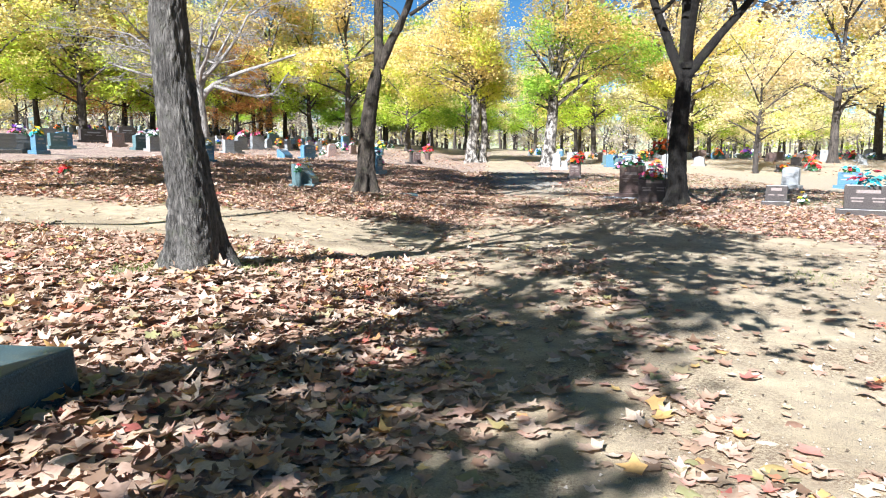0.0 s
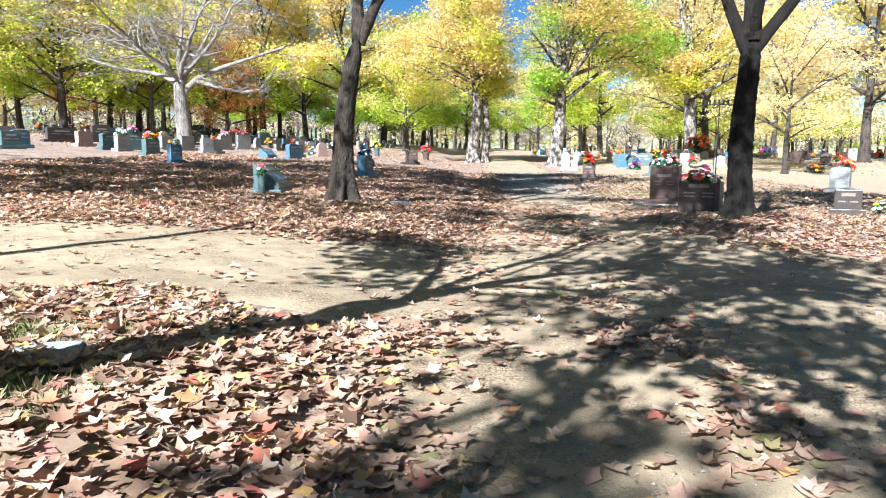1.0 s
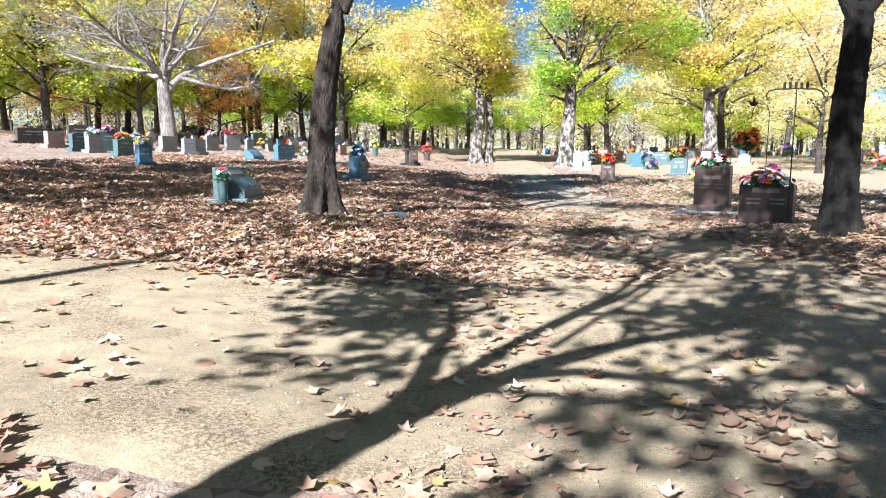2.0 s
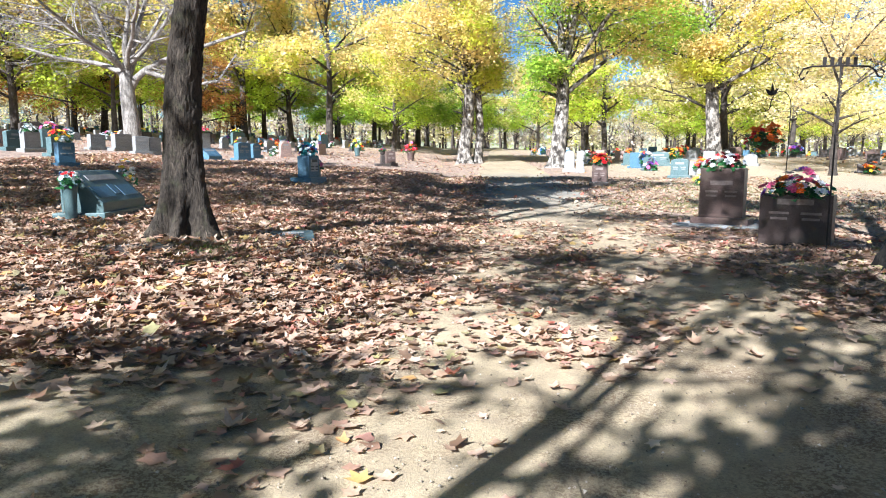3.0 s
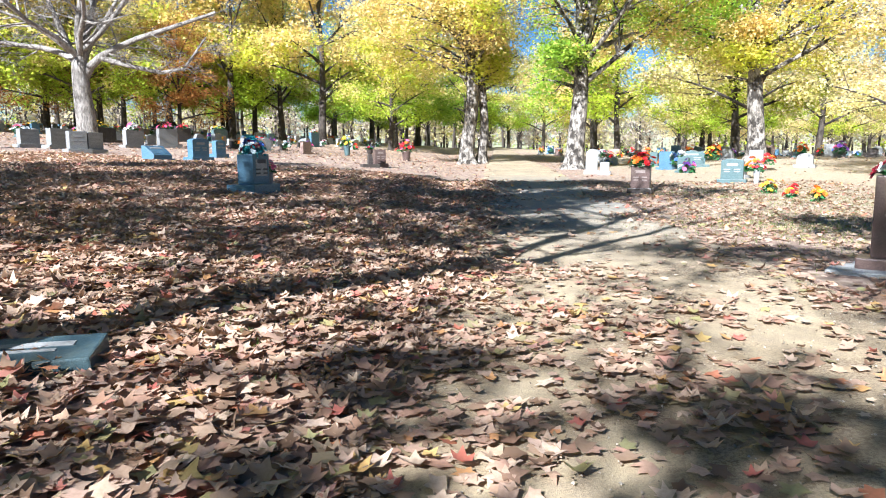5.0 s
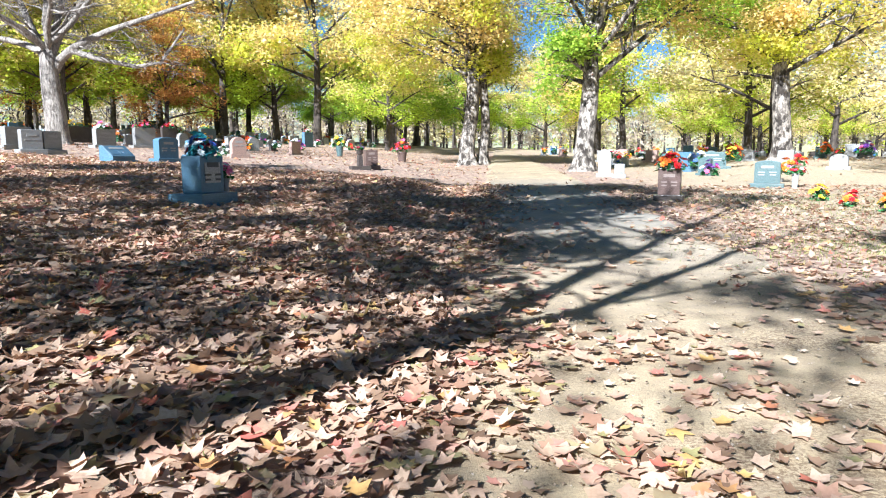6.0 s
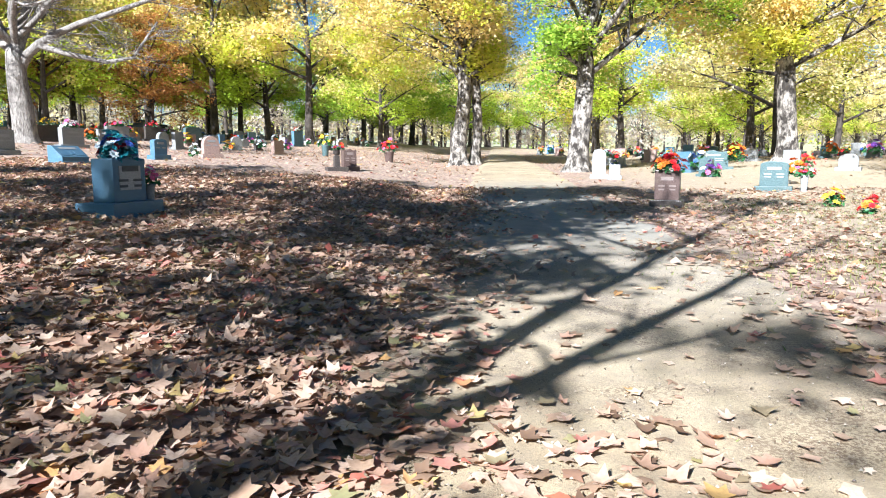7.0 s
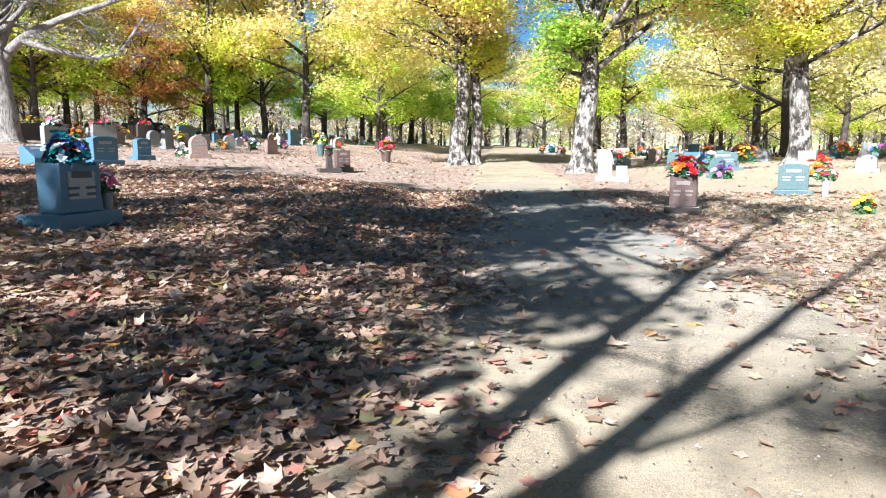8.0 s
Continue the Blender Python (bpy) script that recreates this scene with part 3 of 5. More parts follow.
def build_tree(label, m, seed, limbs, fork, r0, lean=(0, 0), leader=0.0, leaves=None, count=3000, size=0.22, spread=(0.8, 0.8, 0.35), near=False, bark=None, droop=0.25, fine=True, flare=0.35, keep=1.0, dense=0, low=0.0, sway=0.05, trim=None, bend=0.05):
    rng = np.random.default_rng(seed)
    bark = bark or (M_BARK if near else M_BARK_FAR)
    trunk, trunk_r, branches, tips = grow(rng, limbs, fork, r0, lean, leader, 1.0, droop, fine, dense, sway, bend)
    tree = thing("tree", label, "tree", m)
    if near:
        me = trunk_mesh("trunk", trunk, trunk_r, bark, 96, 150, flare, seed, 0.013, 5)
    else:
        me = trunk_mesh("trunk", trunk, trunk_r, bark, 18, 20, flare, seed)
    from_mesh("trunk", me, tree)
    main = [b for b in branches if b[1][0] > r0 * 0.3]
    rest = [b for b in branches if b[1][0] <= r0 * 0.3]
    for b in main:
        # round out each limb, which grows out of the trunk
        pts, rad = np.array(b[0]), np.array(b[1])
        s, s2 = np.linspace(0, 1, len(pts)), np.linspace(0, 1, 19 if near else 7)
        line = np.stack([np.interp(s2, s, pts[:, c]) for c in range(3)], -1)
        line[1:-1] = (line[:-2] + 2 * line[1:-1] + line[2:]) / 4
        v, f = tubes([(line, np.interp(s2, s, rad))], lambda r: 28 if near else 8)
        if near:
            nv = np.array([noise.noise(Vector((x * 8, y * 8, z * 2.5))) for x, y, z in v])
            v = v + 0.02 * nv[:, None] * (v - np.repeat(line, 28, axis=0)) / 0.08
        from_mesh("limb", quick_mesh("limb", v, f, bark, True), tree)
    if rest:
        v, f = tubes(rest, lambda r: (6 if near else 5) if r > 0.05 else 4 if near or r > 0.05 else 3)
        tagged(from_mesh("branchwork", quick_mesh("branchwork", v, f, bark, True), tree), kind="stuff")
    if leaves is not None and count:
        pick = tips[rng.random(len(tips)) < keep]
        chance = np.exp(-pick[:, 2] / low) if low else np.ones(len(pick))
        clump = pick[rng.choice(len(pick), count, p=chance / chance.sum())]
        off = rng.normal(0, 1, (count, 3)) * np.array(spread)
        places = clump + off
        if trim:
            out = places[:, 0] * math.sin(radians(trim[0])) + places[:, 1] * math.cos(radians(trim[0]))
            places = places[out < trim[1] + rng.normal(0, 0.5, count)]
            count = len(places)
        shape, faces = (MAPLE, MAPLE_FACES) if near and leaves is M_SHADY else (BROAD, DIAMOND_FACES) if near else (TRI, TRI_FACES)
        crown = scatter_leaves("crown", places, size * rng.uniform(0.6, 1.35, count), leaves, rng, shape, faces, 0.75, 0.4)
        tagged(from_mesh("crown", crown, tree), kind="stuff")
    return tree


def ring(n, tilt, length, rf, up0, up1, turn=0.0, seed=0):
    """Limbs spaced round a trunk."""
    r = np.random.default_rng(seed + 77)
    return [(turn + k * 137.5 + r.uniform(-15, 15), tilt + r.uniform(-10, 10), length * r.uniform(0.8, 1.15), rf * r.uniform(0.8, 1.1), up0 + (up1 - up0) * k / max(1, n - 1)) for k in range(n)]


# the three trees that the lane passes, and unseen ones added to shade it
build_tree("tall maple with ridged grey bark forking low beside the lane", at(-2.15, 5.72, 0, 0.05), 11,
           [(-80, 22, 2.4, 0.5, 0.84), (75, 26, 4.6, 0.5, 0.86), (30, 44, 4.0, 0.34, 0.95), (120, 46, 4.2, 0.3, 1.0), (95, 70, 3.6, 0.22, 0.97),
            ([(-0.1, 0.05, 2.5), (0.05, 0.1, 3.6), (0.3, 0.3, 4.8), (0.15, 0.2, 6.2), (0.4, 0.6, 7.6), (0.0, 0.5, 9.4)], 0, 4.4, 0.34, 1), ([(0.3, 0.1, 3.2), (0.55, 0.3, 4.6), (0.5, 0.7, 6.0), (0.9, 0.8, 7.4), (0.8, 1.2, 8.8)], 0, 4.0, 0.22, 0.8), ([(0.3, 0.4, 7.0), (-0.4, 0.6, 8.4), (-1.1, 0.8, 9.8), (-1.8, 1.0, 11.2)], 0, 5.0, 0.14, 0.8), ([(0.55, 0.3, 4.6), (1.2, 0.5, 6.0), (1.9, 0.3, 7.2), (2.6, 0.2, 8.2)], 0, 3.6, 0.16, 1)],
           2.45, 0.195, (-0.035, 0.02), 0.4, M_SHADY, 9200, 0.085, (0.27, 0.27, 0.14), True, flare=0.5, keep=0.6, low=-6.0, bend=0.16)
# its two stems rise almost bare; the leafy limbs spread high to one side
STEMS = [([(0.43, 0, 3), (0.42, 0.02, 3.7), (0.45, 0, 4.8), (0.55, 0, 6.2), (0.70, 0.02, 8.2), (0.97, 0.05, 10.2), (1.39, 0.1, 12.2)], 0, 2.4, 0.62, 0),
         ([(0.45, 0, 3), (0.67, 0, 3.55), (1.00, -0.02, 4.1), (1.32, 0, 5), (1.77, 0.05, 6.1), (2.28, 0.1, 7.2), (3.16, 0.2, 9.2)], 0, 2.6, 0.54, 0),
         ([(1.15, -0.02, 4.2), (1.67, -0.02, 4.55), (2.15, 0, 5.05), (2.75, 0.1, 5.9)], 0, 1.6, 0.22, 0),
         ([(0.56, 0, 6.3), (-0.45, 1.2, 7.4), (-1.30, 2.8, 8.2), (-1.96, 4.6, 8.9), (-2.1, 7.4, 9.4)], 0, 5.8, 0.36, 1),
         ([(0.64, 0, 7.4), (-0.78, 0.5, 8.6), (-2.12, 1.2, 9.6), (-3.47, 2.2, 10.4)], 0, 5.4, 0.34, 1),
         ([(0.49, 0, 5.3), (-0.46, -0.1, 5.7), (-1.48, 0, 5.4), (-2.52, 0.1, 4.7)], 0, 2.2, 0.2, 0.14),
         ([(0.53, 0, 5.7), (-0.5, 0.6, 6.6), (-1.3, 1.4, 7.3), (-2.0, 2.2, 7.8)], 0, 3.8, 0.26, 1),
         ([(0.71, 0, 8.4), (-0.09, 1.4, 10), (-0.82, 3, 11.2), (-1.37, 4.4, 12)], 0, 4.8, 0.32, 1)]
build_tree("slender leaning maple forking into two limbs beside the lane", at(-1.87, 15.82, 0, 0.05), 22, STEMS,
           2.95, 0.205, (0.125, 0.0), 0.2, M_YELLOW, 15000, 0.105, (0.46, 0.46, 0.24), True, bark=M_BARK_MID, flare=0.6, keep=0.95)
build_tree("maple with crown shade in its bark colour, spreading limbs beside two headstones", at(5.25, 14.62, 0, 0.05), 33,
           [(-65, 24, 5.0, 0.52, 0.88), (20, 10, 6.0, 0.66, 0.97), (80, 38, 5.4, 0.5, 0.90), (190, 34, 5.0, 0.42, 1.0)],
           2.85, 0.215, (0.0, 0.01), 0.3, M_BROWN, 6500, 0.085, (0.42, 0.42, 0.22), True, bark=M_BARK_SHADED, flare=0.34, keep=0.7)
# unseen trees, set and thinned so that dappled shade falls on the lane
for x, y, s, c, wide, fork in [(-4.55, -3.9, 41, 1300, 1.1, 5.0), (-2.5, 1.2, 43, 650, 1.8, 5.2), (-7.0, 5.2, 45, 550, 2.9, 7.0)]:
    build_tree("unseen young yellow-green maple added for its shade on the lane", at(x, y, 0, 0.05), s, ring(6, 44, wide, 0.5, 0.7, 1.0, 3 * s, s), fork, 0.10, (0.02, 0.02), 1.6, M_YELLOW, c, 0.13, (0.30, 0.30, 0.16), keep=0.7)
# trunks out of view; added to shade the leaf field on the left
for x, y, s, c in [(-9.8, 9.8, 46, 2300), (-12.7, 16.6, 47, 5200), (-13.4, 9.4, 48, 2600)]:
    build_tree("tall broad yellow-green maple added out of view for its shade", at(x, y, 0, 0.05), s, ring(5, 44, 6.4, 0.4, 0.45, 0.7, 3 * s, s) + ring(5, 30, 6.6, 0.36, 0.65, 1.0, 5 * s, s + 3), 5.0, 0.26, (0.02, 0.02), 4.0, M_YELLOW, c, 0.16, (0.42, 0.42, 0.22), keep=0.6, fine=False)

# the pale bare tree among the graves, with one long low limb
BARE = [([(-0.15, 0, 3.8), (-0.45, 0.1, 4.4), (-0.8, 0.2, 5.0), (-1.05, 0.3, 5.8), (-1.4, 0.2, 6.6), (-2.1, 0.4, 8.4)], 0, 5.0, 0.52, 0),
        ([(0, 0, 3.9), (0.12, -0.1, 4.8), (-0.1, -0.2, 5.6), (0.15, -0.1, 6.4), (0.4, 0, 8.8)], 0, 5.0, 0.5, 0),
        ([(0.1, 0, 4.2), (0.32, 0.3, 5.1), (1.1, 0.6, 6.3), (2.1, 0.9, 8.2)], 0, 5.0, 0.38, 0),
        ([(0.05, 0, 3.3), (0.45, -0.1, 4.0), (1.0, -0.2, 4.3), (1.65, -0.2, 4.65), (2.7, -0.3, 5.2), (5.0, -0.4, 5.7), (6.9, -0.3, 6.4)], 0, 4.6, 0.46, 0),
        ([(1.0, -0.2, 4.3), (2.4, -0.4, 3.9), (4.2, -0.6, 3.5), (5.3, -0.5, 3.7), (6.4, -0.4, 5.2)], 0, 4.0, 0.3, 0),
        ([(-0.3, 0, 4.2), (-1.5, 0.1, 4.9), (-3.0, 0.1, 4.9), (-4.6, 0.2, 5.2), (-6.4, 0.2, 5.9)], 0, 4.6, 0.34, 0)]
build_tree("large bare pale-barked tree with one long low limb", at(-16.95, 47.4, 0, 0.1), 51,
           BARE + [(30, 26, 8.5, 0.36, 0.95), (150, 44, 8.0, 0.3, 0.95), (215, 52, 8.0, 0.26, 0.97), (-60, 60, 8.5, 0.22, 0.93), (70, 30, 8.5, 0.3, 1.0), (-130, 62, 8.5, 0.2, 0.95)],
           4.3, 0.50, (0.0, 0.0), 0.3, None, 0, bark=M_BARK_PALE, droop=0.2, dense=3, bend=0.17, flare=0.3)

# the trees along the lane and across the cemetery, from a few grown forms
LEAFY = []
for k, (material, count, size, fork, height) in enumerate([(M_YELLOW, 21000, 0.118, 4.6, 6.5), (M_GREEN, 21000, 0.118, 4.2, 6.0), (M_MIXED, 20000, 0.118, 4.8, 7.0), (M_YELLOW, 21000, 0.118, 3.6, 7.0), (M_CREAM, 16500, 0.105, 4.0, 7.0), (M_PEACH, 17000, 0.118, 4.2, 5.5), (M_GREEN, 20000, 0.118, 3.2, 5.2)]):
    limbs = ring(7, 63, 5.7, 0.40, 0.27, 0.62, 30 * k, k) + ring(6, 34, 5.7, 0.36, 0.60, 1.0, 70 + 30 * k, k + 9)
    LEAFY.append(build_tree("", pose(0, 0, -300), 60 + k, limbs, fork, 0.31, (0.01 * k - 0.03, 0.01), height, material, count, size, (0.68, 0.68, 0.28), fine=k == 0, sway=0.12))
# big old maples that fork into steep limbs: gold, green, and a slim one that stands close beside another
for k, (material, count, size, fork, r0, open_to) in enumerate([(M_MIXED, 38000, 0.082, 5.6, 0.44, 110), (M_TURNING, 38000, 0.082, 5.0, 0.46, -15), (M_YELLOW, 14000, 0.09, 6.2, 0.32, 100)]):
    steep = [(open_to + 150, 14, 7.2, 0.66, 0.86), (open_to + 10, 8, 6.0, 0.5, 0.9), (open_to - 115, 30, 6.6, 0.5, 0.95), (open_to + 105, 32, 6.0, 0.4, 1.0)]
    wide = [(az, tilt, length * (1 - 0.78 * max(0.0, math.cos(radians(az - open_to)))), rf, up) for az, tilt, length, rf, up in ring(8, 60, 7.0, 0.3, 0.66, 1.0, 40 * k, k + 30)]
    if k == 2:
        steep, wide = steep[:1] + steep[2:], wide[3:]
    LEAFY.append(build_tree("", pose(0, 0, -300), 80 + k, steep + wide, fork, r0, (0.015, 0.01), 0.8, material, count, size, (0.55, 0.55, 0.22), bark=M_BARK_SUN_DAPPLED, flare=0.5, sway=0.16, trim=(open_to, (2.2, 1.5, 1.6)[k])))
WORDS = ["maple with yellow-green autumn leaves among the graves", "maple with fresh green leaves among the graves", "tall maple with golden autumn leaves", "low-branched maple with yellowing leaves", "thinly leaved golden autumn tree", "small maple turned russet and gold", "low broad tree with dark green leaves", "tall golden maple with sun dapples painted on pale bark", "tall green maple with sun dapples painted on pale bark", "slim yellow maple with sun dapples painted on pale bark"]


def plant(form, x, y, size, turn, words=None):
    t = copy_thing(LEAFY[form], at(x, y, turn, 0.1) @ Matrix.Scale(size, 4))
    t.matrix_basis = at(x, y, turn, 0.1) @ Matrix.Scale(size, 4)
    tagged(t, words or WORDS[form], "tree", "cemetery trees")
    return t


PLANTED = [(7, 2.65, 56.5, 1.1, 20, "tall golden maple at the lane's edge"), (9, 3.55, 57.0, 1.0, 10, "slim dark maple standing close beside a larger one"), (8, 7.45, 46.0, 1.0, 75, "tall green maple at the lane's edge"), (9, 4.0, 65, 0.95, 40),
           (3, 18.7, 81, 1.15, 210), (3, 37, 106, 1.2, 60), (7, 15.7, 44.6, 0.92, 240), (4, 37.4, 78, 1.1, 15), (4, 17.4, 36.5, 0.5, 90), (2, 33, 50, 1.05, 140), (4, 25.5, 43, 0.95, 75), (4, 21.5, 57, 1.0, 205), (4, 29, 36, 1.0, 10), (0, 24, 66, 1.05, 250), (4, 46, 64, 1.1, 50),
           (0, -33.6, 63, 1.15, 10), (3, -34.8, 65, 1.05, 190), (0, -40, 60, 1.1, 100), (3, -31.6, 73.3, 1.1, 45), (0, -36, 86, 1.1, 160), (1, -39.4, 98.4, 1.15, 80), (0, -37.0, 102, 1.0, 300), (1, -28, 104, 1.2, 120),
           (0, -23.5, 101, 1.15, 20), (3, -18.5, 95, 1.3, 222), (1, -16.5, 122, 1.2, 75), (6, -3.0, 118, 1.5, 60, "dark green low tree between the graves"), (0, -31, 111, 1.1, 250), (5, -36, 76, 1.0, 30), (0, -9, 108, 1.2, 110), (3, 4.2, 112, 1.05, 20), (0, 16.5, 116, 1.0, 70), (6, 6.5, 138, 1.15, 0), (2, 22, 105, 1.0, 130), (0, 13.5, 140, 1.1, 200), (0, -47, 78, 1.1, 280), (5, -22, 72, 0.7, 90, "small maple turned russet behind the bare tree"), (3, -4, 78, 0.8, 33), (2, -52, 66, 1.1, 33), (2, -12, 86, 1.45, 60), (2, -23, 90, 1.45, 150), (0, -31, 92, 1.4, 310), (3, -27, 66, 0.9, 140)]
for spec in PLANTED:
    plant(*spec)
rng = np.random.default_rng(5)
taken = [(p[1], p[2]) for p in PLANTED] + [(-16.95, 47.4)]
tries = 0
while len(taken) < 72 and tries < 4000:
    tries += 1
    y = rng.uniform(86, 152)
    x = rng.uniform(-0.78 * y, 0.60 * y)
    if float(lane_left(y)) - 5 < x < float(lane_right(y)) + 5 or abs(x - 0.126 * y) < 6.5 or min((x - a) ** 2 + (y - b) ** 2 for a, b in taken) < 49:
        continue
    taken.append((x, y))
    plant(int(rng.choice([0, 0, 1, 2, 2, 3, 4, 4, 6])) if x < 20 else int(rng.choice([2, 4, 4, 4, 0])), x, y, rng.uniform(0.85, 1.25), rng.uniform(0, 360))
for t in LEAFY:
    for c in (*t.children_recursive, t):
        bpy.data.objects.remove(c)


# tan and gold leaves made paler: the bright distant haze is in the colour
M_HAZY_TAN = leaf_material("hazy_tan_leaf", [(0.0, (0.30, 0.24, 0.17)), (0.5, (0.50, 0.43, 0.32)), (1.0, (0.64, 0.58, 0.46))], (0.78, 0.70, 0.54), 0.45)
M_HAZY_GOLD = leaf_material("hazy_gold_leaf", [(0.0, (0.42, 0.38, 0.16)), (0.5, (0.62, 0.58, 0.30)), (1.0, (0.74, 0.68, 0.46))], (0.82, 0.76, 0.45), 0.45)


def far_woods():
    """The wood that closes the view all round, beyond the last graves."""
    r = np.random.default_rng(8)
    n = 520
    ang = np.concatenate([r.uniform(-0.85, 0.95, n - 90), r.uniform(0.95, 2 * np.pi - 0.85, 90)])
    dist = r.uniform(150, 240, n)
    x, y = dist * np.sin(ang), 30 + dist * np.cos(ang)
    z = land(x, y)
    sticks = [(np.array([(a, b, c - 0.5), (a + q, b, c + 5), (a - q, b + 0.4, c + 11)]), np.array([0.34, 0.26, 0.08])) for a, b, c, q in zip(x, y, z, r.normal(0, 0.5, n))]
    for a, b, c in zip(x, y, z):
        for _ in range(3):
            az, h = r.uniform(0, 2 * np.pi), r.uniform(3, 7)
            sticks.append((np.array([(a, b, c + h), (a + 1.8 * math.cos(az), b + 1.8 * math.sin(az), c + h + 2.4), (a + 3 * math.cos(az), b + 3 * math.sin(az), c + h + 5)]), np.array([0.14, 0.09, 0.03])))
    v, f = tubes(sticks, lambda q: 4)
    wood = thing("far_woods", "distant autumn wood of thin tan and yellow trees, bright haze in their colour", "woods", None, "", "stuff")
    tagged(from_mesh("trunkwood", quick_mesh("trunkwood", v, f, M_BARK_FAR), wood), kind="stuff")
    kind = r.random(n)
    for mat_, lo, hi, count in ((M_HAZY_TAN, 0.0, 0.42, 62000), (M_HAZY_GOLD, 0.42, 0.80, 56000), (M_YELLOW, 0.80, 0.92, 17000), (M_GREEN, 0.92, 1.0, 9000)):
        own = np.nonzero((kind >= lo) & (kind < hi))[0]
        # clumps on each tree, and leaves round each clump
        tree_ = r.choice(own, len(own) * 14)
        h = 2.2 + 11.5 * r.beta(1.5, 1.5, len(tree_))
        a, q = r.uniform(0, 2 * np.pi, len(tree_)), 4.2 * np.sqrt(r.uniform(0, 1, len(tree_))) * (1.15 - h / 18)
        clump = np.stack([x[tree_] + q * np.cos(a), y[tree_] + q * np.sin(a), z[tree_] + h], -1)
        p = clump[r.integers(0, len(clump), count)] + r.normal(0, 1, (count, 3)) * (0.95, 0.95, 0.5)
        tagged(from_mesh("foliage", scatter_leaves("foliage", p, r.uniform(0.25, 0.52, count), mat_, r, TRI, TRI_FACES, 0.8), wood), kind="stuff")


far_woods()


# ---- headstones ----
def top_line(style, w, h):
    """The outline of a tablet: x, z from the lower left round to the lower right."""
    pts = [(-w / 2, 0.0)]
    n = 12
    if style == "flat":
        pts += [(-w / 2, h), (w / 2, h)]
    elif style == "arch":
        pts += [(-w / 2, h * 0.86)] + [(w / 2 * math.sin(a), h * 0.86 + h * 0.14 * math.cos(a)) for a in np.linspace(-1.45, 1.45, n)] + [(w / 2, h * 0.86)]
    elif style == "round":
        k = min(0.45, w / 2 / h)
        pts += [(w / 2 * math.sin(a), h * (1 - k) + h * k * math.cos(a)) for a in np.linspace(-math.pi / 2, math.pi / 2, n)]
    elif style == "serp":
        pts += [(x * w, h * (0.90 + 0.10 * math.cos(2 * math.pi * x) ** 2 * (1 if abs(x) < 0.25 else 0.45))) for x in np.linspace(-0.5, 0.5, 17)]
    pts.append((w / 2, 0.0))
    return pts[::-1]


def inscription(parent, w, z, y, material, wide=0.62, rows=2, tilt=0.0):
    """Worn cut writing, as bars: one tall line and smaller ones under it in two columns."""
    spec = [(0, z, w * wide, 0.075)]
    for r in range(rows):
        for s in (-1, 1):
            spec.append((s * w * 0.22, z - 0.13 - 0.075 * r, w * (0.28 - 0.04 * r), 0.032))
    for x, zz, lw, lh in spec:
        bar = part("inscription_bar", box(lw, 0.008, lh, 0.0), material, parent)
        if tilt:
            bar.matrix_basis = Matrix.Rotation(radians(-tilt), 4, "X") @ Matrix.Translation((x, y, zz))
        else:
            bar.matrix_basis = Matrix.Translation((x, y, zz))


def headstone(label, m, w, h, d, material, style="flat", base=True, letters=None, rows=2, group="graves", base_material=None, base_h=0.14, panel=None, spread=(1.32, 1.75)):
    stone = thing("headstone", label, "headstone", m, group)
    bh = base_h if base else 0.0
    if base:
        part("base", box(w * spread[0], d * spread[1], bh + 0.12, 0.015, -0.12, rough=0.006 if letters else 0.0, seed=w * 9), base_material or material, stone)
    bm = prism(top_line(style, w, h), d, 0.014)
    bmesh.ops.translate(bm, vec=(0, 0, bh - (0.0 if base else 0.1)), verts=bm.verts[:])
    tablet = part("tablet", bm, material, stone)
    if panel:
        part("panel", box(w * 0.66, 0.016, h * 0.52, 0.004, bh + h * 0.26, 0, -d / 2 - 0.004), panel, tablet, "pale cut panel")
    if letters:
        inscription(tablet, w, bh + h * 0.66, -d / 2 - (0.013 if panel else 0.003), letters, 0.5, rows)
    return stone


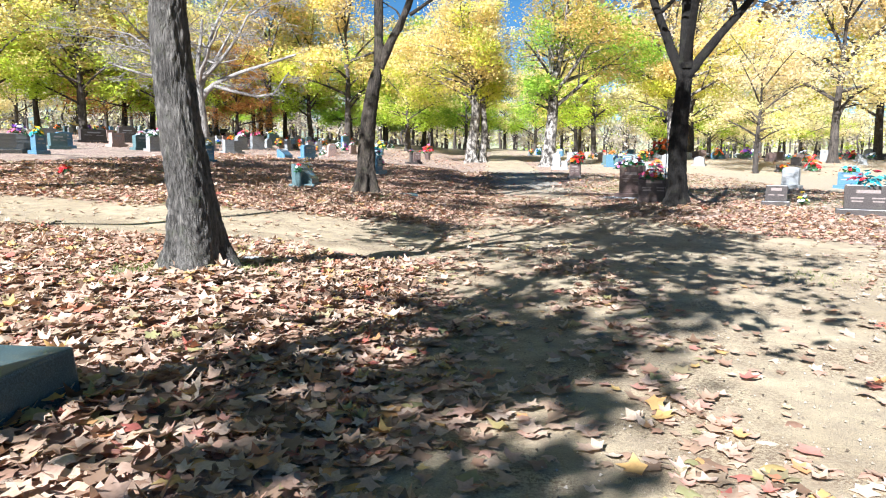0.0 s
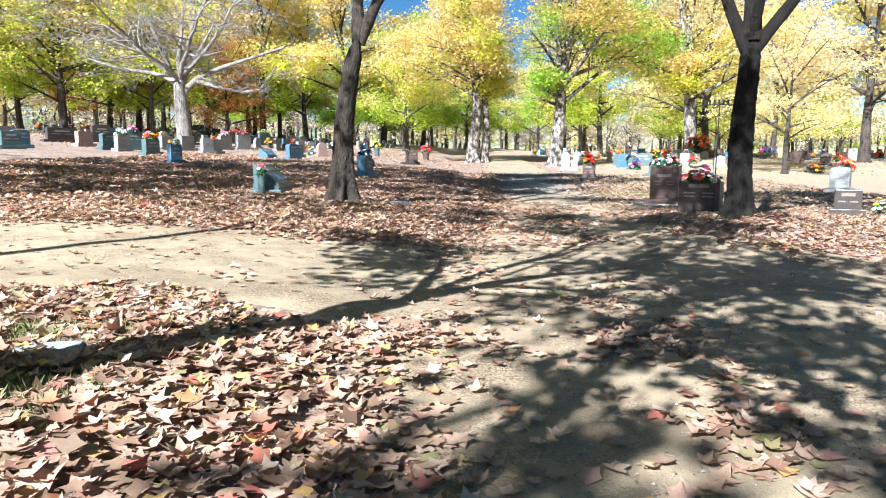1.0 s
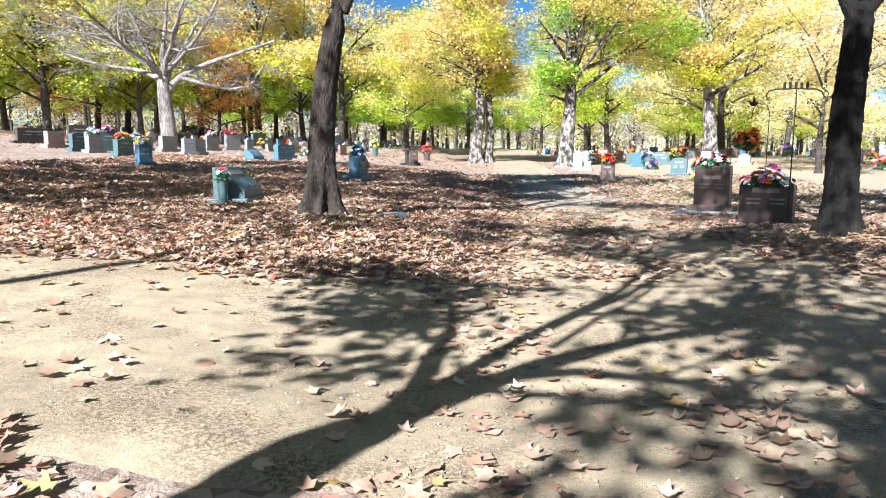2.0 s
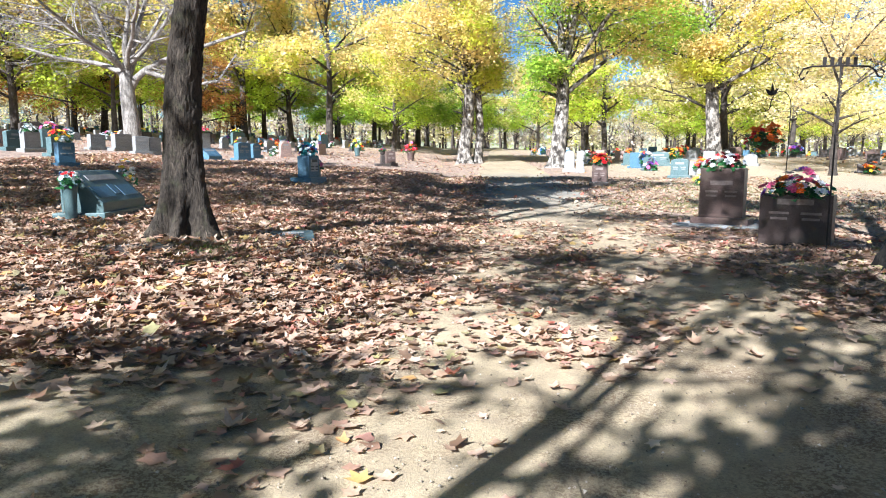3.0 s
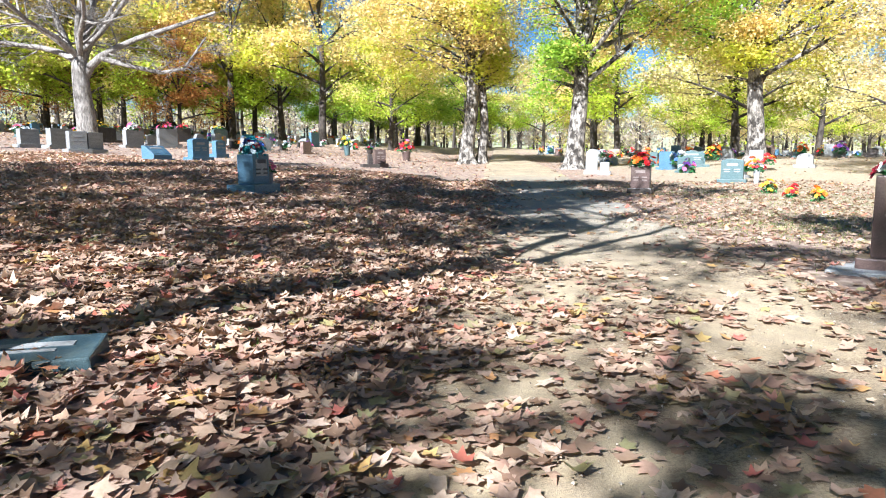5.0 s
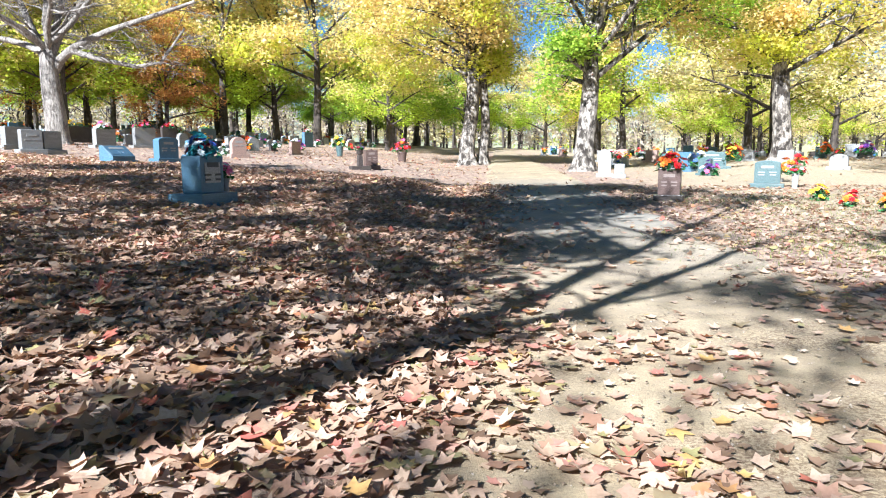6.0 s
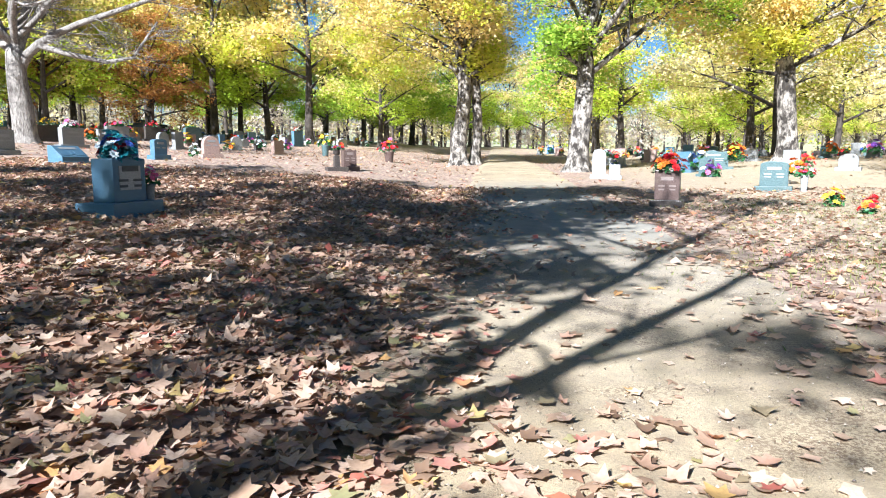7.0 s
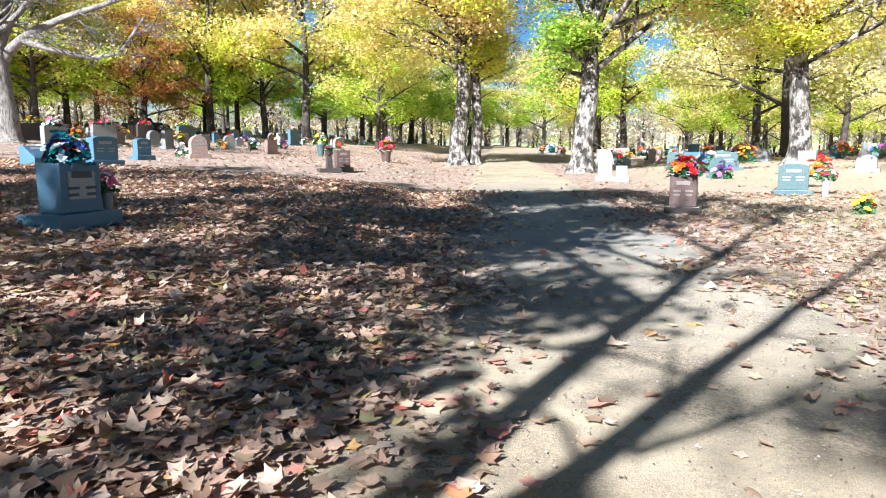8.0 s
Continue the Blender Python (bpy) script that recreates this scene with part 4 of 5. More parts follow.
def slant_stone(label, m, w, h, d, material, letters, panel=None, group="graves"):
    """A slanted marker: a wedge with a leaning face on a low base."""
    stone = thing("slant_headstone", label, "headstone", m, group)
    part("base", box(w * 1.18, d * 1.25, 0.20, 0.012, -0.12, rough=0.005), material, stone)
    prof = [(-d / 2, 0.07), (d / 2, 0.07), (d / 2, h), (d / 2 - 0.12, h), (-d / 2, 0.20)]
    bm = bmesh.new()
    f = bm.faces.new([bm.verts.new((-w / 2, y, z)) for y, z in prof])
    g = bmesh.ops.extrude_face_region(bm, geom=[f])
    bmesh.ops.translate(bm, vec=(w, 0, 0), verts=[q for q in g["geom"] if isinstance(q, bmesh.types.BMVert)])
    bmesh.ops.recalc_face_normals(bm, faces=bm.faces[:])
    bmesh.ops.bevel(bm, geom=bm.edges[:], offset=0.012, segments=2, profile=0.6, affect="EDGES")
    wedge = part("wedge", bm, material, stone)
    run, up = d - 0.12, h - 0.20
    tilt = math.degrees(math.atan2(run, up))
    length = math.hypot(run, up)
    face = Matrix.Translation((0, -d / 2, 0.20)) @ Matrix.Rotation(radians(-tilt), 4, "X")
    # name band above, three cut panels below
    for x, z, lw, lh, mat_ in [(0, 0.68, w * 0.62, length * 0.17, letters)] + [(s * w * 0.27, 0.14, w * 0.34, length * 0.34, panel or letters) for s in (-1, 1)] + [(0, 0.22, w * 0.12, length * 0.30, panel or letters)]:
        p = part("panel" if z < 0.5 else "inscription_bar", box(lw, 0.010, lh, 0.003), mat_, wedge)
        p.matrix_basis = face @ Matrix.Translation((x, -0.002, z * length))
    return stone


def flat_marker(label, m, w, d, material, lift=0.05):
    stone = thing("flat_grave_marker", label, "grave marker", m, "graves")
    slab = part("slab", box(w, d, lift + 0.10, 0.012, -0.10, rough=0.004), material, stone)
    part("inscription_bar", box(w * 0.6, 0.06, 0.006, 0.0, lift - 0.002, 0, d * 0.12), M_LETTER, slab)
    part("inscription_bar", box(w * 0.4, 0.03, 0.006, 0.0, lift - 0.002, 0, -d * 0.12), M_LETTER, slab)
    return stone


# ---- flowers ----
def bloom_mesh(name, material, r, layers=((8, 0.25, 1.0), (6, 0.75, 0.62)), seed=1):
    rg = random.Random(seed)
    verts, faces = [], []
    for n, lift, k in layers:
        for i in range(n):
            a, b = 2 * math.pi * i / n + rg.uniform(-0.15, 0.15) + lift, len(verts)
            c, s, q = math.cos(a), math.sin(a), r * k
            wd = 2.2 / n
            up = q * lift
            for rad, side, z in ((0.06, 0, 0.0), (0.62, -wd, up * 0.75), (1.0, 0, up * rg.uniform(0.6, 1.1)), (0.62, wd, up * 0.75)):
                verts.append((q * (rad * c - side * s), q * (rad * s + side * c), z + 0.15 * r))
            faces.append((b, b + 1, b + 2, b + 3))
    me = bpy.data.meshes.new(name)
    me.from_pydata(verts, [], faces)
    me.materials.append(material)
    return me


BLOOMS = {}


def bloom(color, r):
    key = (color, round(r, 3))
    if key not in BLOOMS:
        BLOOMS[key] = bloom_mesh("bloom", PETALS[color], r, seed=len(BLOOMS))
    return BLOOMS[key]


def flowers(label, m, w, h, colors, n, r=0.05, depth=None, seed=0, stem=None, blades=90, holder=None, droop=0.0, group="grave flowers"):
    """An arrangement: a mound of blooms over foliage; holder adds a pot under it."""
    rg = np.random.default_rng(seed + 1000)
    depth = depth or w * 0.6
    fl = thing("flower_arrangement", label, "flowers", m, group)
    z0 = 0.0
    if holder:
        hr, hh, mat_ = holder
        v, f = tubes([(np.array([(0, 0, -0.02), (0, 0, hh * 0.5), (0, 0, hh * 0.9), (0, 0, hh), (0, 0, hh * 0.97)]), np.array([hr * 0.72, hr * 0.85, hr, hr * 1.06, 0.01]))], lambda q: 16)
        from_mesh("vase", quick_mesh("vase", v, f, mat_, True), fl)
        z0 = hh * 0.9
    u = rg.normal(0, 1, (blades, 3))
    u /= np.linalg.norm(u, axis=1, keepdims=True)
    u[:, 2] = np.abs(u[:, 2]) * 0.8 - droop * rg.random(blades)
    p = u * np.array([w / 2, depth / 2, h]) * rg.uniform(0.5, 1.08, (blades, 1)) + (0, 0, z0)
    leaf = scatter_leaves("foliage", p, rg.uniform(0.5, 1.3, blades) * r * 0.85, stem or M_STEM, rg, DIAMOND, DIAMOND_FACES, 0.8, 0.4)
    tagged(from_mesh("foliage", leaf, fl), kind="stuff")
    for i in range(n):
        a = i * 2.39996 + rg.uniform(-0.3, 0.3)
        q = math.sqrt((i + 0.5) / n)
        x, y = q * math.cos(a), q * math.sin(a)
        z = math.sqrt(max(0.0, 1 - q * q * 0.92))
        nrm = Vector((x + rg.normal(0, 0.35), y + rg.normal(0, 0.35), z + 0.25))
        out = rg.uniform(0.72, 1.22)
        place = Vector((x * w / 2 * out, y * depth / 2 * out, z0 + h * z * rg.uniform(0.65, 1.25) - droop * q * h * 0.6))
        col = colors[int(rg.integers(0, len(colors)))]
        k = rg.uniform(0.6, 1.4)
        from_mesh("bloom", bloom(col, r), fl, Matrix.Translation(place) @ nrm.to_track_quat("Z", "Y").to_matrix().to_4x4() @ Matrix.Scale(k, 4))
    return fl


def on(x, y, turn, z, size=1.0, dx=0.0, dy=0.0):
    """A pose z above the ground, shifted along a turned stone."""
    a = radians(turn)
    px, py = x + dx * math.cos(a) - dy * math.sin(a), y + dx * math.sin(a) + dy * math.cos(a)
    return pose(px, py, float(land(x, y)) + z, 0, 0, turn) @ Matrix.Scale(size, 4)


def line_thing(parent, name, points, radius, material, label=""):
    v, f = tubes([(np.array(points, float), np.full(len(points), radius))], lambda q: 8)
    return from_mesh(name, quick_mesh(name, v, f, material, True), parent, None, label)


# the two brown stones under the shade-darkened tree, on the lane's right
headstone("polished brown granite headstone on a pale concrete pad", on(5.92, 20.35, -38, 0), 0.74, 0.86, 0.24, M_RUST, "flat", True, M_ETCH, 2)
tagged(part("concrete_pad", box(1.5, 0.8, 0.2, 0.02, -0.16, rough=0.006), M_CONCRETE), "pale weathered concrete pad under a headstone", "pad").matrix_basis = on(5.92, 20.32, -38, -0.015)
flowers("white and dark red artificial flowers over green fronds", on(5.92, 20.35, -38, 0.99), 0.72, 0.22, ["crimson", "white", "crimson", "pale", "white"], 34, 0.075, 0.36, 1, droop=0.25, blades=160)
headstone("rough-edged brown granite headstone with shade in its colour, bright flowers on top", on(5.76, 17.6, -39, 0), 0.88, 0.84, 0.28, M_BROWN_SHADED, "serp", False, M_ETCH, 2)
flowers("bright orange, pink, yellow and purple artificial flowers over green fronds", on(5.76, 17.6, -39, 0.70), 0.86, 0.25, ["orange", "pink", "white", "purple", "pink", "orange", "red", "white"], 60, 0.066, 0.46, 2, droop=0.5, blades=260)

# a shepherd's hook with a hanging basket, and a name stand with scrolled arms
hook = thing("shepherd_hook", "black iron shepherd's hook with a leaf finial", "hook stand", on(7.62, 21.55, 0, 0, 1.06))
line_thing(hook, "pole", [(0, 0, -0.15), (0.02, 0, 1.2), (0.03, 0, 2.0)], 0.009, M_IRON)
line_thing(hook, "crook", [(0.03 - 0.19 + 0.19 * math.cos(a), 0, 2.0 + 0.28 * math.sin(a)) for a in np.linspace(0, math.pi, 12)] + [(-0.37, 0, 1.95), (-0.42, 0, 1.93), (-0.45, 0, 1.98)], 0.008, M_IRON)
mesh_object("finial", [(-0.34, -0.01, 2.2), (-0.26, 0, 2.22), (-0.20, 0.01, 2.34), (-0.28, 0, 2.28), (-0.32, 0.02, 2.44), (-0.36, 0, 2.29), (-0.46, 0, 2.33), (-0.40, 0, 2.22), (-0.34, 0.03, 2.27)], [(0, 1, 2, 8), (8, 2, 3), (8, 3, 4, 5), (8, 5, 6), (8, 6, 7, 0)], M_IRON, hook)
basket = flowers("hanging basket full of orange and red artificial flowers", on(7.62, 21.55, 0, 1.46, dx=-0.44), 0.68, 0.36, ["orange", "orange", "red", "yellow"], 46, 0.075, 0.6, 3, droop=0.5, blades=170)
v, f = tubes([(np.array([(0, 0, -0.16), (0, 0, -0.10), (0, 0, 0.02), (0, 0, 0.05)]), np.array([0.05, 0.14, 0.19, 0.2]))], lambda q: 18)
from_mesh("basket", quick_mesh("basket", v, f, M_BASKET, True), basket)
for a in (0, 2.1, 4.2):
    line_thing(basket, "wire", [(0.19 * math.cos(a), 0.19 * math.sin(a), 0.05), (0, 0, 0.52)], 0.004, M_IRON)
stand = thing("name_stand", "black iron pole with scrolled arms and a cut-out name", "iron stand", on(5.70, 16.83, 0, 0, 1.05))
line_thing(stand, "pole", [(0.03, 0, -0.2), (0.04, 0, 1.0), (0.05, 0, 2.12)], 0.010, M_IRON)
line_thing(stand, "arm", [(-0.36, 0, 2.00), (-0.40, 0, 1.97), (-0.42, 0, 2.02), (-0.38, 0, 2.09), (-0.28, 0, 2.12), (0.05, 0, 2.13), (0.36, 0, 2.12), (0.44, 0, 2.08), (0.48, 0, 2.01), (0.53, 0, 2.0), (0.55, 0, 2.06), (0.51, 0, 2.09)], 0.011, M_IRON)
for k in range(5):
    part("letter_bar", box(0.042, 0.012, 0.09, 0.004, 2.135, -0.14 + 0.088 * k), M_IRON, stand)

# stones beside the lane's left, nearest first
low = thing("bevel_grave_marker", "low dark teal granite marker among the leaves", "grave marker", on(-2.08, 2.30, -6, 0), "graves")
part("block", box(0.72, 1.35, 0.34, 0.015, -0.14, taper=0.96, rough=0.004), M_SLATE, low)
part("inscription_bar", box(0.3, 0.8, 0.006, 0.0, 0.198), M_LETTER_DARK, low)
flat_marker("flat grey marker sunk beside a maple's roots", on(-2.14, 6.52, 10, 0.0), 0.6, 0.36, M_CONCRETE, 0.02)
slant_stone("green-grey granite slant headstone with cut panels, flowers both sides", on(-3.62, 17.75, 93, 0), 1.34, 0.60, 0.52, M_GREENSTONE, M_LETTER, M_BLUE)
flowers("small bunch of white, red and blue artificial flowers", on(-3.62, 17.75, 93, 0.0, dx=-0.86, dy=0.05), 0.34, 0.22, ["white", "red", "blue", "pale"], 12, 0.045, None, 4, holder=(0.09, 0.44, M_GREENSTONE))
flowers("loose bunch of yellow and pale flowers", on(-3.62, 17.75, 93, 0.0, dx=0.88, dy=0.08), 0.46, 0.32, ["yellow", "yellow", "white", "pale"], 22, 0.04, None, 5, holder=(0.09, 0.40, M_GREY))
flat_marker("flat dark stone marker at the foot of a maple", on(-1.95, 15.05, 20, 0.0), 0.62, 0.40, M_DARK, 0.04)
flat_marker("flat blue-grey marker half hidden by leaves", on(-0.90, 16.70, 14, 0.0) @ pose(0, 0, 0.02, 4, 0, 0), 0.60, 0.36, M_SLATE, 0.06)
headstone("blue-grey granite headstone with a pale panel, teal flowers on top", on(-2.58, 26.4, 74, 0), 0.58, 0.60, 0.34, M_BLUE, "serp", True, M_LETTER_DARK, 2, base_h=0.18, panel=M_CONCRETE, spread=(1.6, 1.75))
flowers("large teal and purple artificial flower saddle with a red bloom", on(-2.58, 26.4, 74, 0.76), 0.54, 0.28, ["teal", "teal", "purple", "pale", "teal", "crimson", "blue"], 48, 0.07, 0.42, 6, stem=M_TEAL, droop=0.25, blades=200)
flowers("pink and purple artificial flowers in a low vase", on(-2.58, 26.4, 74, 0.14, dx=0.50, dy=-0.05), 0.34, 0.24, ["pink", "purple", "pink", "white"], 18, 0.055, None, 7, holder=(0.07, 0.25, M_GREY))
headstone("small blue granite headstone with yellow flowers on top", on(-9.6, 27.4, 55, 0), 0.46, 0.56, 0.24, M_BLUE, "flat", True, M_LETTER, 1)
flowers("yellow and white artificial flowers", on(-9.6, 27.4, 55, 0.68), 0.5, 0.22, ["yellow", "yellow", "white", "pale"], 22, 0.06, None, 8)
flowers("red artificial flowers lying in the leaves", on(-9.4, 16.6, 0, 0.0), 0.36, 0.22, ["red", "red", "orange"], 16, 0.06, None, 9)
slant_stone("blue-grey granite slant headstone", on(-8.3, 35.4, 76, 0), 0.92, 0.50, 0.46, M_BLUE, M_LETTER, M_BLUE)
headstone("upright blue-grey granite headstone", on(-7.38, 36.6, 62, 0), 0.72, 0.64, 0.26, M_BLUE, "arch", True, M_LETTER, 2)
headstone("small round-topped grey headstone on a wide base", on(-7.68, 39.6, 62, 0), 0.50, 0.52, 0.22, M_BLUE, "arch", True, M_LETTER, 1)
headstone("pink granite headstone with white flowers beside it", on(-6.95, 42.4, 46, 0), 0.62, 0.66, 0.22, M_PINK, "round", True, M_LETTER, 1)
flowers("bunch of white artificial flowers", on(-7.5, 42.3, 0, 0.05), 0.5, 0.4, ["white", "pale", "white"], 16, 0.08, None, 10)
# a dark pedestal vase before a brown stone
ped = thing("pedestal_vase", "dark polished granite pedestal with a vase", "vase", on(-1.72, 39.0, 30, 0, 0.74), "graves")
part("base", box(0.95, 0.42, 0.26, 0.015, -0.1), M_DARK, ped)
part("column", box(0.24, 0.24, 0.5, 0.02, 0.16, taper=0.9), M_DARK, ped)
v, f = tubes([(np.array([(0, 0, 0.66), (0, 0, 0.72), (0, 0, 0.86), (0, 0, 0.9)]), np.array([0.07, 0.16, 0.15, 0.19]))], lambda q: 16)
from_mesh("bowl", quick_mesh("bowl", v, f, M_DARK, True), ped)
flowers("purple and dark artificial flowers", on(-1.72, 39.0, 30, 0.65), 0.34, 0.18, ["purple", "crimson", "blue"], 10, 0.06, None, 11)
headstone("brown granite headstone with a stepped base", on(-1.45, 39.9, 30, 0), 0.46, 0.58, 0.24, M_RUST, "serp", True, M_ETCH, 2)
flowers("large red and coral artificial flowers in a square brown pot", on(-1.0, 51.0, 10, 0), 0.95, 0.55, ["red", "orange", "red", "pink"], 34, 0.10, None, 12, holder=(0.26, 0.55, M_RUST))
flowers("yellow and white flowers in a green vase", on(-4.9, 55.0, 0, 0), 0.9, 0.6, ["yellow", "white", "yellow", "pale"], 26, 0.11, None, 13, holder=(0.22, 0.6, M_GREENSTONE))
# stones on the lane's right, farther on
headstone("narrow brown-grey headstone with red flowers on top", on(6.42, 31.5, -25, 0), 0.50, 0.62, 0.26, M_RUST, "flat", True, M_ETCH, 2, base_material=M_DARK)
flowers("bright red and yellow artificial flowers over green leaves", on(6.42, 31.5, -25, 0.74), 0.66, 0.34, ["red", "red", "yellow", "orange", "red"], 32, 0.085, None, 14, droop=0.2, blades=160)
headstone("green-grey granite headstone with an arched top", on(10.5, 35.2, -30, 0), 0.68, 0.66, 0.24, M_GREENSTONE, "arch", True, M_LETTER, 2)
flowers("pink and white artificial flowers in a pale vase", on(11.2, 35.0, 0, 0), 0.55, 0.28, ["pink", "white", "pink", "red"], 20, 0.075, None, 15, holder=(0.1, 0.42, M_CONCRETE))
for k, (x, y) in enumerate([(9.7, 31.1), (9.72, 30.0), (9.65, 28.7)]):
    flowers("clump of yellow and red artificial flowers in the grass", on(x, y, k * 40, 0), 0.42, 0.32, [["yellow", "red", "yellow"], ["red", "yellow", "orange"], ["orange", "yellow"], ["orange", "red"]][k], 16, 0.07, None, 16 + k)
headstone("tall white marble headstone beside the lane", on(7.12, 40.6, -15, 0), 0.46, 0.86, 0.24, M_WHITE, "round", True, M_LETTER, 1)
headstone("low pale grey headstone", on(7.48, 39.9, -15, 0), 0.36, 0.36, 0.22, M_GREY, "flat", True, M_LETTER, 1)
headstone("dark brown headstone in tree shade", on(9.0, 17.6, -30, 0), 0.52, 0.42, 0.24, M_DARK, "flat", True, M_ETCH, 1)
flowers("small yellow-green flowers in the grass", on(9.8, 17.7, 0, 0), 0.3, 0.3, ["yellow", "white"], 10, 0.05, None, 21)
headstone("wide dark brown headstone with red and teal flowers", on(9.9, 15.2, -30, 0), 0.95, 0.56, 0.26, M_DARK, "flat", True, M_ETCH, 2)
flowers("teal, red and dark artificial flowers", on(9.9, 15.2, -30, 0.66), 0.8, 0.3, ["teal", "red", "crimson", "teal"], 28, 0.07, None, 22, stem=M_TEAL)
headstone("pale grey arched headstone in the sun", on(13.4, 25.2, -45, 0), 0.6, 0.7, 0.24, M_GREY, "arch", True, M_LETTER, 1)
headstone("pale grey headstone in the sun", on(15.8, 25.4, -45, 0), 0.8, 0.5, 0.26, M_BLUE, "flat", True, M_LETTER, 1)
flowers("teal and red flowers on a stone", on(15.8, 25.4, -45, 0.60), 0.7, 0.26, ["teal", "red", "pale"], 20, 0.08, None, 23)
headstone("wide green-grey double headstone", on(12.8, 45.0, -20, 0), 1.25, 0.66, 0.26, M_GREENSTONE, "serp", True, M_LETTER, 2)
flowers("orange and yellow flowers on a stone", on(13.6, 44.6, 0, 0.3), 0.9, 0.5, ["orange", "yellow"], 16, 0.1, None, 24)
# the row at the foot of the bare tree and the rows to its left
LEFT_ROW = [(-14.59, 38.78, 0.72, 0.56, M_GREY, "flat", None), (-13.72, 39.35, 0.96, 0.63, M_GREY, "flat", None), (-11.80, 37.03, 0.61, 0.61, M_GREY, "flat", None), (-11.53, 37.63, 0.62, 0.60, M_GREY, "flat", None),
            (-13.38, 44.71, 0.95, 0.69, M_GREY, "flat", ["white", "pink"]), (-13.33, 48.42, 1.05, 0.84, M_GREY, "flat", ["pink", "red"]), (-20.32, 34.45, 0.91, 0.68, M_GREY, "flat", None), (-18.02, 31.91, 0.71, 0.64, M_BLUE, "arch", None),
            (-20.92, 40.15, 1.61, 0.64, M_DARK, "flat", None), (-17.75, 36.54, 0.87, 0.60, M_PINK, "flat", None), (-20.74, 44.10, 1.14, 0.93, M_DARK, "arch", None), (-15.62, 34.67, 0.76, 0.65, M_GREENSTONE, "arch", None),
            (-14.84, 34.38, 0.67, 0.63, M_GREY, "flat", ["white", "pale"]), (-15.38, 36.72, 0.85, 0.74, M_GREENSTONE, "flat", ["pink", "purple", "white"]), (-12.66, 32.46, 0.78, 0.54, M_GREENSTONE, "flat", ["red", "orange", "yellow"]), (-16.23, 24.83, 0.71, 0.59, M_GREY, "flat", None),
            (-16.12, 25.58, 0.78, 0.61, M_GREY, "flat", ["pink", "white", "purple"]), (-15.42, 25.57, 0.47, 0.59, M_BLUE, "flat", ["teal", "yellow"]), (-17.44, 30.36, 0.76, 0.58, M_GREENSTONE, "flat", None), (-18.78, 52.39, 1.68, 0.73, M_DARK, "arch", ["yellow"]),
            (-14.60, 52.03, 0.97, 0.58, M_PINK, "flat", ["pink", "white", "red"]), (-19.59, 66.62, 1.25, 0.94, M_DARK, "flat", ["pink", "red"]), (-16.83, 67.03, 1.55, 1.03, M_GREENSTONE, "arch", ["yellow", "white"]), (-16.59, 77.42, 0.98, 0.87, M_GREY, "arch", None),
            (-15.14, 76.36, 0.75, 0.86, M_GREENSTONE, "arch", None), (-10.67, 74.29, 1.35, 1.14, M_BLUE, "flat", ["red", "white"])]
HUES = {M_GREY.name: "grey", M_BLUE.name: "blue-grey", M_DARK.name: "dark", M_PINK.name: "pinkish", M_GREENSTONE.name: "green-grey", M_WHITE.name: "white", M_RUST.name: "brown"}
TOPS = {"flat": "flat-topped", "arch": "arched", "round": "round-topped", "serp": "curved-topped"}
for k, (x, y, w, h, mat_, style, fl) in enumerate(LEFT_ROW):
    turn = 62 + 9 * math.sin(k * 2.3)
    headstone(f"{HUES[mat_.name]} granite {TOPS[style]} headstone" + (" with flowers on top" if fl else " among fallen leaves"), on(x, y, turn, 0), w, h, 0.26, mat_, style, True, M_LETTER if y < 45 else None, 1)
    if fl:
        flowers(f"{fl[0]} artificial flowers on a headstone", on(x, y, turn, h + 0.12), w * 0.85, 0.3, fl, 18, 0.085, 0.4, 30 + k, droop=0.2)


